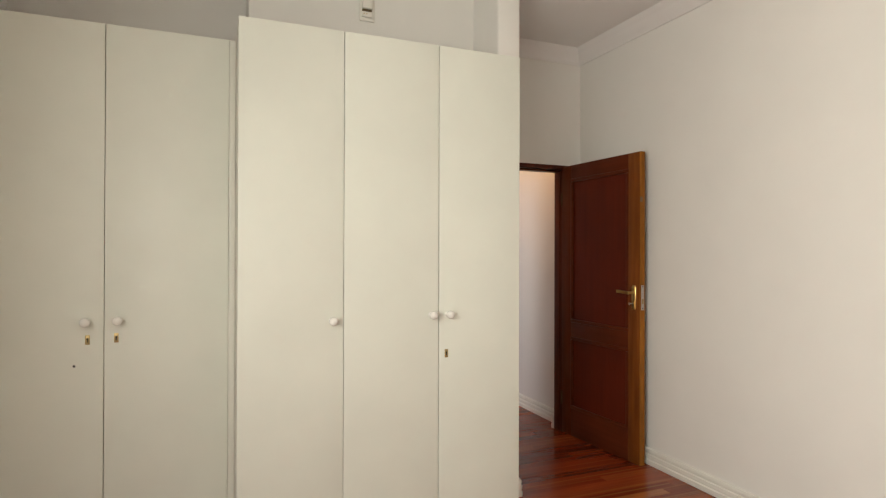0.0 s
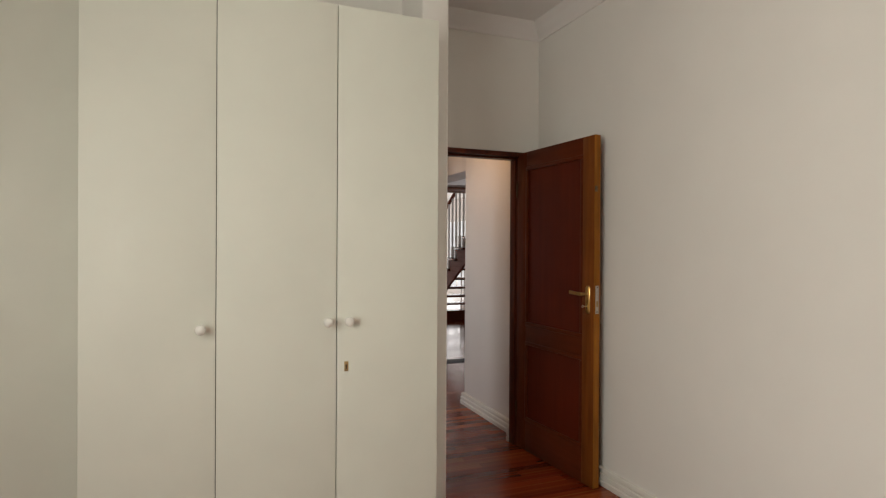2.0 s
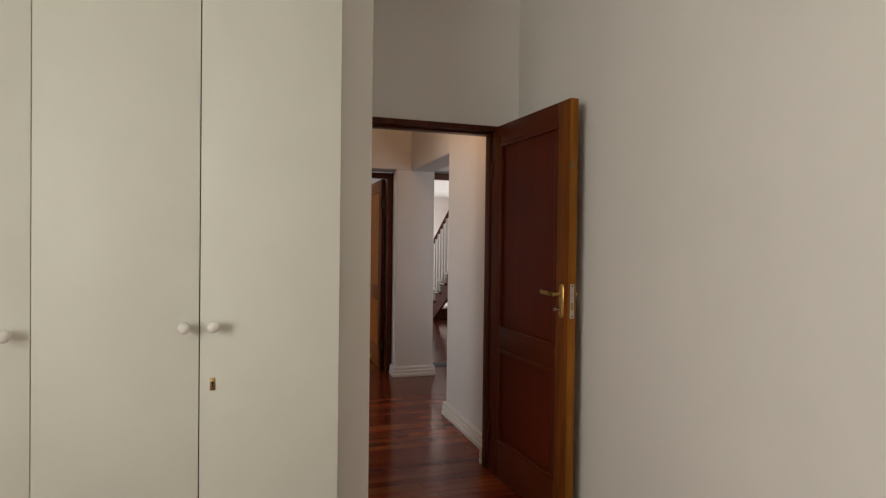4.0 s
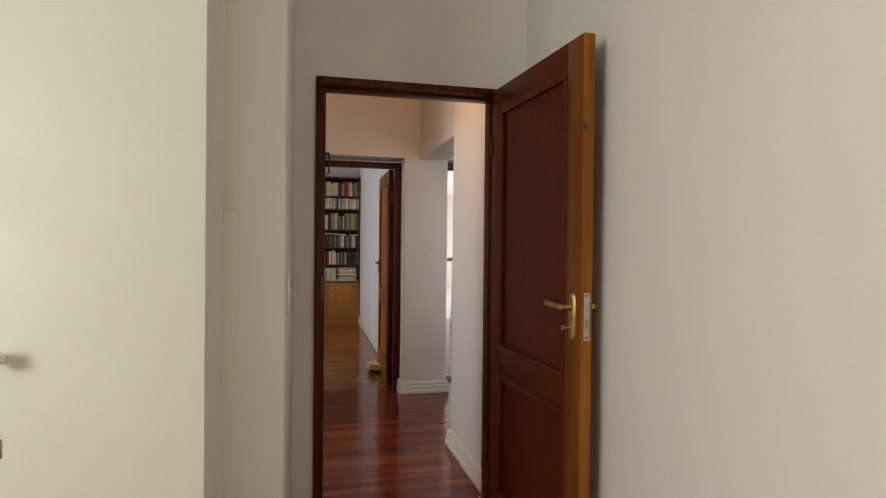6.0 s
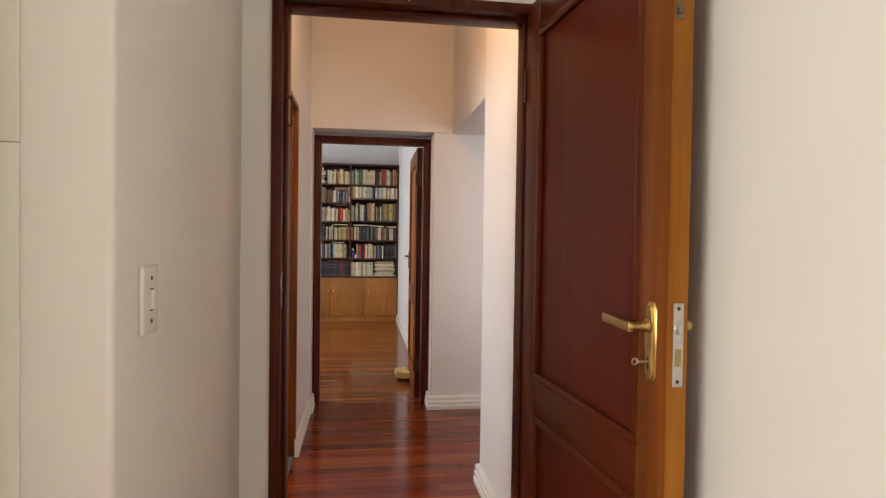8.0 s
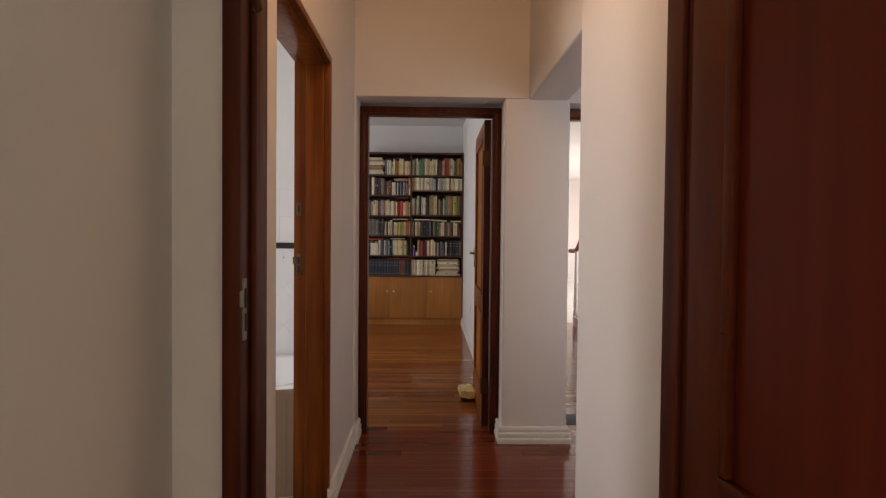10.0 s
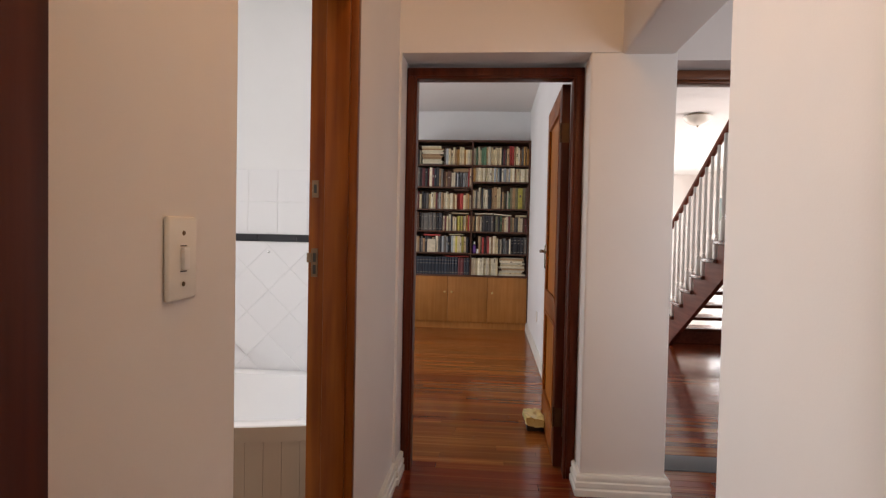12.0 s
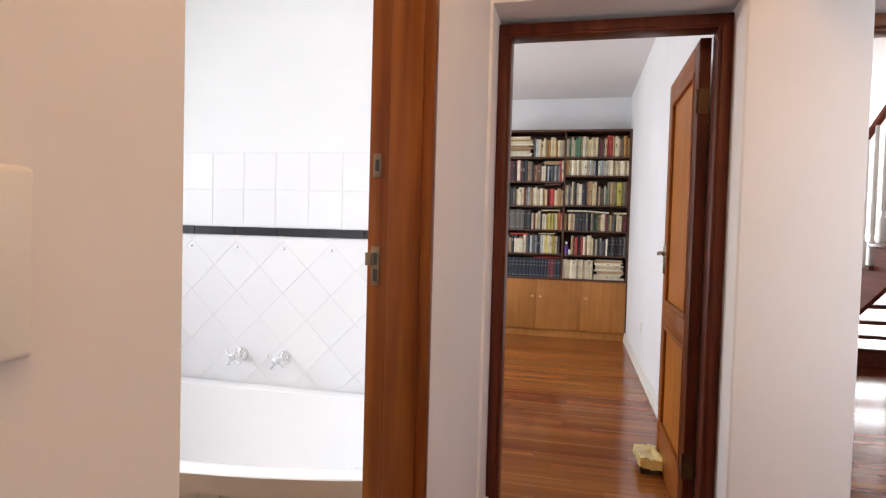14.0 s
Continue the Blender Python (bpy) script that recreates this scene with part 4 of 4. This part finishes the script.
books(1.347, 1.770, 0.973, 0.218, "IGKPGPNGPIYCIYCK", 0.12)
lying(1.520, 1.196, 0.190, 0.012, "C")
books(LX0, 1.640, 0.690, 0.225, "NNNNNNNNNNNNNNNN", 0.02, 2, 10.512)
books(1.642, LX1, 0.690, 0.218, "MMNN", 0.03, 1, 10.512)
lying(1.470, 0.918, 0.310, 0.012, "R")
# right side, top shelf to bottom shelf
books(RX0, 2.165, 2.092, 0.235, "IVICVVCICCCIC")
books(2.167, 2.265, 2.092, 0.225, "KMGT")
books(2.267, 2.325, 2.092, 0.250, "RR", 0.03)
books(2.327, RX1, 2.092, 0.245, "TCITGOTO")
books(RX0, 2.075, 1.880, 0.182, "OIICICIIC", 0.05)
books(2.077, 2.335, 1.880, 0.178, "PIPNIPIPCI", 0.08)
books(2.337, RX1, 1.880, 0.176, "TICIiCI", 0.08)
books(RX0, 1.920, 1.540, 0.275, "CIGIIC", 0.22)
books(1.922, 2.050, 1.540, 0.262, "NIiKN", 0.10)
books(2.052, 2.165, 1.540, 0.275, "TtCC", 0.08)
books(2.167, 2.285, 1.540, 0.235, "KTLGIV", 0.2)
books(2.287, 2.385, 1.540, 0.272, "LTL", 0.02)
books(2.387, 2.440, 1.540, 0.268, "Y", 0.02)
books(2.442, RX1, 1.540, 0.272, "LB", 0.02)
books(RX0, 1.930, 1.248, 0.205, "TKCTI", 0.15)
books(1.932, 2.190, 1.248, 0.212, "GKKkGKLKV", 0.10)
books(2.192, 2.370, 1.248, 0.200, "TCIMLTG", 0.12)
books(2.372, 2.505, 1.248, 0.190, "KCIBM", 0.10)
lying(1.845, 1.466, 0.225, 0.014, "I")
lying(2.080, 1.464, 0.225, 0.014, "I", 4.0)
lying(2.360, 1.442, 0.140, 0.020, "C")
books(RX0, 1.830, 0.968, 0.190, "KG")
books(1.895, 2.125, 0.968, 0.225, "TGRKMRITIC", 0.10)
books(2.127, 2.305, 0.968, 0.205, "CGIKPGKI", 0.22)
books(2.307, RX1, 0.968, 0.215, "kkkkg", 0.03, 2)
books(RX0, 2.150, 0.690, 0.225, "IICIIICIICIIC", 0.06)
book_pile(2.155, 0.690, 13, 0.345, [IVORY, CREAM, IVORY, TAN, IVORY, GREY])
bottle = thing("bottle", (1.845, 10.53, 0.968), "small purple bottle on the bookcase shelf", "bottle")
part("body", lathe([(0.020, 0.968), (0.026, 0.974), (0.026, 1.050), (0.018, 1.075), (0.010, 1.085)], 16, "z", (1.845, 10.535, 0)), painted("purple_glass", (0.10, 0.03, 0.22), 0.2), bottle)
part("cap", lathe([(0.012, 1.085), (0.012, 1.112), (0.008, 1.116)], 14, "z", (1.845, 10.535, 0)), KNOB_WHITE, bottle, "white cap")
solid("jar", lathe([(0.014, 0.968), (0.016, 0.972), (0.016, 1.016), (0.012, 1.024)], 14, "z", (1.884, 10.528, 0)), KNOB_WHITE, "small white jar on the bookcase shelf", "jar")

# a brick in crumpled yellow film that holds the study door
stop = thing("door_stop", (2.345, 6.84, 0), "brick wrapped in crumpled yellow film holding the door", "door stop")
part("brick", boxes((2.304, 2.402, 6.745, 6.925, 0.0, 0.060), bevel=0.006), painted("dark_brick", (0.06, 0.045, 0.03), 0.7), stop, "dark brick")
bm = boxes((2.296, 2.408, 6.715, 6.940, 0.034, 0.080))
bmesh.ops.subdivide_edges(bm, edges=bm.edges, cuts=11, use_grid_fill=True)
for v in bm.verts:
    n = noise.noise_vector(v.co * 13.0) * 0.014 + noise.noise_vector(v.co * 46.0) * 0.006
    fold = abs(noise.noise(v.co * 24.0)) * 0.016
    v.co += Vector((n.x, n.y, n.z + fold * (v.co.z > 0.06)))
    if v.co.y < 6.78:
        v.co.z += 0.012 * (6.78 - v.co.y) / 0.065 * (1 if v.co.x < 2.35 else 0.2)
part("film", bm, BAG_YELLOW, stop, "crumpled pale yellow film")

outlet = thing("wall_socket", (2.53, 8.99, 0.40), "small white wall socket above the study skirting", "socket")
part("plate", boxes((2.526, 2.535, 8.95, 9.03, 0.35, 0.45), bevel=0.003), PLASTIC, outlet)
part("switch", boxes((2.522, 2.527, 8.975, 8.990, 0.41, 0.43), bevel=0.001), PLASTIC, outlet)


# ---- stair hall things ----
RISE, GOING, STEPS, BACK4 = 0.172, 0.294, 12, 9.14
SX0, SX1 = 4.10, 5.02


def step_back(i):
    return BACK4 - GOING * (i - 4)


stairs = thing("staircase", (4.55, 9.9, 0), "open-tread mahogany staircase with white turned balusters", "staircase")
for xs in (SX0, SX1):
    pts = [(step_back(1) + GOING, 0.0)]
    for i in range(1, STEPS + 1):
        pts += [(step_back(i) + GOING, i * RISE - 0.034), (step_back(i), i * RISE - 0.034)]
    end_y = step_back(STEPS)
    low = lambda y: 4 * RISE + (BACK4 - y) * RISE / GOING - 0.245
    pts += [(end_y, low(end_y)), (BACK4 + (4 * RISE - 0.245) * GOING / RISE, 0.0)]
    bm = bmesh.new()
    a = [bm.verts.new((xs, y, z)) for y, z in pts]
    b = [bm.verts.new((xs + 0.042, y, z)) for y, z in pts]
    bm.faces.new(a)
    bm.faces.new(b)
    for k in range(len(pts)):
        j = (k + 1) % len(pts)
        bm.faces.new((a[k], a[j], b[j], b[k]))
    bmesh.ops.recalc_face_normals(bm, faces=bm.faces)
    part("stringer", bm, STAIR_WOOD, stairs)
for i in range(1, STEPS + 1):
    y = step_back(i)
    t = part("tread", boxes((SX0 - 0.035, SX1 + 0.077, y - 0.005, y + GOING + 0.030, i * RISE - 0.034, i * RISE), bevel=0.009, seg=3), STAIR_TREAD, stairs)
part("bottom_riser", boxes((SX0 + 0.042, SX1, step_back(1) + 0.01, step_back(1) + GOING - 0.01, 0.0, RISE - 0.034)), STAIR_WOOD, stairs)

BAL = [(0.0, 0.022), (0.03, 0.022), (0.20, 0.022), (0.213, 0.016), (0.221, 0.0125), (0.232, 0.0175), (0.243, 0.0125), (0.27, 0.0185), (0.34, 0.0195), (0.55, 0.0185), (0.80, 0.0165), (1.0, 0.015)]


def rail_z(y):
    return 1.872 + (8.936 - y) * 0.572 + 0.030


for xb in (SX0 + 0.016, SX1 + 0.030):
    for i in range(1, STEPS + 1):
        for k in (0, 1):
            y = step_back(i) + GOING * (0.28 + 0.5 * k)
            z0, z1 = i * RISE, rail_z(y) + 0.01
            if i == 1 and k == 1:
                z1 -= 0.02
            body = lathe([(r, z0 + (f * 0.9 if f < 0.3 else 0.27 * 0.9 + (f - 0.27) / 0.73 * (z1 - z0 - 0.243))) for f, r in BAL[2:]], 12, "z", (xb, y, 0))
            merge(body, boxes((xb - 0.022, xb + 0.022, y - 0.022, y + 0.022, z0, z0 + 0.18), bevel=0.003))
            part("baluster", body, BALUSTER_WHITE, stairs)
    pts = []
    for y in np.linspace(step_back(STEPS) + 0.1, 10.28, 24):
        pts.append((xb, float(y), rail_z(float(y)) + 0.03))
    zb = rail_z(10.28) + 0.03
    pts += [(xb, 10.36, zb - 0.056), (xb, 10.44, zb - 0.092), (xb - 0.004, 10.53, zb - 0.110), (xb - 0.014, 10.61, zb - 0.112), (xb - 0.035, 10.67, zb - 0.112)]
    bm = tube(pts, 0.030, 12)
    bmesh.ops.scale(bm, vec=(0.92, 1.0, 1.0), space=Matrix.Translation((-xb, 0, 0)), verts=bm.verts)
    part("handrail", bm, STAIR_WOOD, stairs)
part("newel", lathe([(0.034, 0.0), (0.034, 0.20), (0.022, 0.23), (0.028, 0.26), (0.027, 0.34), (0.021, 0.70), (0.018, 1.06)], 14, "z", (SX0 + 0.012, 10.44, 0)), BALUSTER_WHITE, stairs)
part("post", boxes((4.066, 4.138, 7.566, 7.640, 0.0, low(7.640) + 0.03), bevel=0.004), STAIR_WOOD, stairs, "dark wooden post under the flight")

# plastered spandrel under the far string
bm = bmesh.new()
pts = [(6.46, 0.0), (9.30, 0.0), (9.30, low(9.30) - 0.01), (step_back(STEPS), low(step_back(STEPS)) - 0.01), (6.46, low(step_back(STEPS)) - 0.01)]
a = [bm.verts.new((SX1 - 0.01, y, z)) for y, z in pts]
b = [bm.verts.new((SX1 + 0.05, y, z)) for y, z in pts]
bm.faces.new(a)
bm.faces.new(b)
for k in range(len(pts)):
    j = (k + 1) % len(pts)
    bm.faces.new((a[k], a[j], b[j], b[k]))
bmesh.ops.recalc_face_normals(bm, faces=bm.faces)
structure("wall_spandrel", bm, HALL_WALL, "pale plaster wall closing the space under the stairs", "wall")

lamp = thing("ceiling_light", (4.62, 10.70, HALL_TOP), "round flush ceiling lamp with an opal glass bowl", "ceiling light")
part("rim", lathe([(0.120, HALL_TOP), (0.130, HALL_TOP - 0.008), (0.130, HALL_TOP - 0.020), (0.120, HALL_TOP - 0.026)], 28, "z", (4.62, 10.70, 0)), metal("bronze_rim", (0.42, 0.34, 0.24), 0.4), lamp, "bronze rim")
part("bowl", lathe([(0.150, HALL_TOP - 0.024), (0.172, HALL_TOP - 0.030), (0.168, HALL_TOP - 0.050), (0.145, HALL_TOP - 0.085), (0.105, HALL_TOP - 0.115), (0.055, HALL_TOP - 0.134), (0.012, HALL_TOP - 0.140)], 32, "z", (4.62, 10.70, 0)), LAMP_GLASS, lamp, "opal glass bowl")
part("finial", lathe([(0.012, HALL_TOP - 0.138), (0.014, HALL_TOP - 0.150), (0.006, HALL_TOP - 0.160)], 12, "z", (4.62, 10.70, 0)), bpy.data.materials["bronze_rim"], lamp)


corridor_lamp = thing("ceiling_light", (2.10, 3.95, TOP), "round flush ceiling lamp, lit warm, in the corridor", "ceiling light")
part("rim", lathe([(0.150, TOP), (0.165, TOP - 0.012), (0.165, TOP - 0.035), (0.150, TOP - 0.042)], 28, "z", (2.10, 3.95, 0)), bpy.data.materials["bronze_rim"], corridor_lamp, "bronze rim")
m, nt, b = material("lit_opal_glass", 0.3)
b.inputs["Base Color"].default_value = (0.75, 0.72, 0.64, 1)
b.inputs["Emission Color"].default_value, b.inputs["Emission Strength"].default_value = (1.0, 0.62, 0.32, 1), 2.5
part("bowl", lathe([(0.150, TOP - 0.040), (0.142, TOP - 0.065), (0.115, TOP - 0.092), (0.070, TOP - 0.110), (0.015, TOP - 0.118)], 28, "z", (2.10, 3.95, 0)), m, corridor_lamp, "glowing opal glass bowl")


# ---- pieces of the setting: wall tiles ----
def tile_piece(outline, y, thick, mat):
    """A glazed tile of any convex outline in the plane of the wall, with an eased edge."""
    cx, cz = sum(p[0] for p in outline) / len(outline), sum(p[1] for p in outline) / len(outline)
    bm = bmesh.new()
    back = [bm.verts.new((x, y + thick, z)) for x, z in outline]
    mid = [bm.verts.new((x, y + 0.0015, z)) for x, z in outline]
    top = []
    for x, z in outline:
        d = Vector((cx - x, cz - z))
        d = d.normalized() * min(0.0016, d.length * 0.3)
        top.append(bm.verts.new((x + d.x, y, z + d.y)))
    n = len(outline)
    for p, q in ((back, mid), (mid, top)):
        for i in range(n):
            bm.faces.new((p[i], p[(i + 1) % n], q[(i + 1) % n], q[i]))
    bm.faces.new(top)
    bmesh.ops.recalc_face_normals(bm, faces=bm.faces)
    return part("tile", bm, mat, bath_wall)


def clipped(poly, x0, x1, z0, z1):
    for axis, lim, sign in ((0, x0, 1), (0, x1, -1), (1, z0, 1), (1, z1, -1)):
        out = []
        for i, p in enumerate(poly):
            q = poly[(i + 1) % len(poly)]
            a, b = sign * (p[axis] - lim), sign * (q[axis] - lim)
            if a >= 0:
                out.append(p)
            if a * b < 0:
                k = a / (a - b)
                out.append((p[0] + k * (q[0] - p[0]), p[1] + k * (q[1] - p[1])))
        poly = out
        if len(poly) < 3:
            return []
    return poly


TY = 5.918
part("tile_bed", boxes((-0.20, 1.449, 5.9196, 5.931, 0.40, 1.517)), GROUT, bath_wall)
for r, (z0, z1) in enumerate(((1.203, 1.359), (1.361, 1.518))):
    for c in range(11):
        x0 = 0.101 - 2 * 0.1508 + c * 0.1508
        o = clipped([(x0 + 0.001, z0), (x0 + 0.1498, z0), (x0 + 0.1498, z1), (x0 + 0.001, z1)], -0.20, 1.449, 0, 3)
        if o:
            tile_piece(o, TY, 0.006, TILE_WHITE)
for c in range(9):
    x0 = 0.318 - 3 * 0.1965 + c * 0.1965
    o = clipped([(x0 + 0.001, 1.165), (x0 + 0.1955, 1.165), (x0 + 0.1955, 1.201), (x0 + 0.001, 1.201)], -0.20, 1.449, 0, 3)
    if o:
        tile_piece(o, TY - 0.006, 0.012, TILE_BLACK)
H = 0.1095
for i in range(-6, 10):
    for j in range(0, 9):
        cx = 0.525 + (i + 0.5 * (j % 2)) * 2 * H
        cz = 1.143 - H - j * H
        k = H - 0.0008
        o = clipped([(cx - k, cz), (cx, cz - k), (cx + k, cz), (cx, cz + k)], -0.20, 1.449, 0.42, 1.1635)
        if o:
            tile_piece(o, TY, 0.006, TILE_WHITE)
for i in range(-6, 10):
    cx = 0.525 + (i + 0.5) * 2 * H
    k = H - 0.0008
    o = clipped([(cx - k, 1.143), (cx, 1.143 - k), (cx + k, 1.143), (cx, 1.143 + k)], -0.20, 1.449, 0.42, 1.1635)
    if o:
        tile_piece(o, TY, 0.006, TILE_WHITE)

# ---- pale tiles of the far hall ----
hall_floor = structure("floor_hall", boxes((2.70, 7.20, 10.75, 17.90, -0.012, -0.003)), GROUT, "pale glazed floor tiles of the far hall", "floor")
FLOOR_TILE = ceramic("pale_floor_tile", (0.74, 0.71, 0.67), 0.18, 0.05)
bm = boxes((0.003, 0.447, 0.003, 0.437, -0.003, 0.004), bevel=0.002, seg=1)
hall_tile = bpy.data.meshes.new("floor_tile")
bm.to_mesh(hall_tile)
bm.free()
hall_tile.materials.append(FLOOR_TILE)
for i in range(10):
    for j in range(16):
        ob = new("tile", hall_tile)
        ob.location, ob.parent = (2.70 + i * 0.45, 10.75 + j * 0.4468, 0), hall_floor

# ---- floor strips, last ----
floor = structure("floor", boxes((-1.05, 2.80, -2.74, 3.55, -0.10, -0.012), (-0.92, 5.74, 3.55, 6.16, -0.10, -0.012), (-1.34, 7.34, 6.16, 18.05, -0.10, -0.012)), JOINT, "polished red hardwood strip floor", "floor")
W = 0.070
strip_mesh = {}
rng2 = random.Random(3)
LENGTHS = (0.70, 0.95, 1.20, 1.50, 1.80, 2.10)


def strip_verts(x, y, length):
    g, c = 0.0003, 0.0007
    x0, x1, y0, y1 = x + g, x + length - g, y + g, y + W - g
    v = [(x0, y0, -0.012), (x1, y0, -0.012), (x1, y1, -0.012), (x0, y1, -0.012), (x0, y0, -c), (x1, y0, -c), (x1, y1, -c), (x0, y1, -c), (x0 + c, y0 + c, 0), (x1 - c, y0 + c, 0), (x1 - c, y1 - c, 0), (x0 + c, y1 - c, 0)]
    f = []
    for k in (0, 4):
        for i in range(4):
            f.append((k + i, k + (i + 1) % 4, k + 4 + (i + 1) % 4, k + 4 + i))
    f.append((8, 9, 10, 11))
    return v, f


near, rest_v, rest_f, rest_m = 0, [], [], []
for r in range(int(13.58 / W)):
    y = -2.70 + r * W
    x0, x1 = (-1.04, 2.79) if y < 3.5 else (1.46, 2.86) if y < 4.35 else (1.46, 5.70) if y < 6.13 else (-1.30, 7.30) if y < 10.68 else (-1.30, 2.62)
    x = x0
    first = True
    while x < x1 - 0.01:
        length = LENGTHS[rng2.randrange(6)]
        if first:
            length, first = 0.15 + 1.6 * rng2.random(), False
        if x + length > x1:
            length = x1 - x
        if length not in LENGTHS:
            length = round(length, 2)
        close = 2.45 < y < 8.1 and x + length > 1.58 and x < 2.62
        if close and near < 300:
            # strips past the study door take the copy lightened for its daylight
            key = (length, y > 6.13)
            if key not in strip_mesh:
                v, f = strip_verts(0, 0, length)
                me = bpy.data.meshes.new("strip")
                me.from_pydata(v, [], f)
                me.materials.append(PLANK_LIT if y > 6.13 else PLANK)
                strip_mesh[key] = me
            ob = new("plank", strip_mesh[key])
            ob.location, ob.parent = (x, y, 0), floor
            near += 1
        else:
            v, f = strip_verts(x, y, length)
            n = len(rest_v)
            rest_v += v
            rest_f += [tuple(i + n for i in q) for q in f]
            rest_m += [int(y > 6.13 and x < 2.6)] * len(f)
        x += length
me = bpy.data.meshes.new("planks_beyond")
me.from_pydata(rest_v, [], rest_f)
me.materials.append(PLANK_REST)
me.materials.append(PLANK_LIT_REST)
me.polygons.foreach_set("material_index", rest_m)
rest = new("planks_beyond", me)
rest.parent = floor
tagged(rest, kind="stuff")
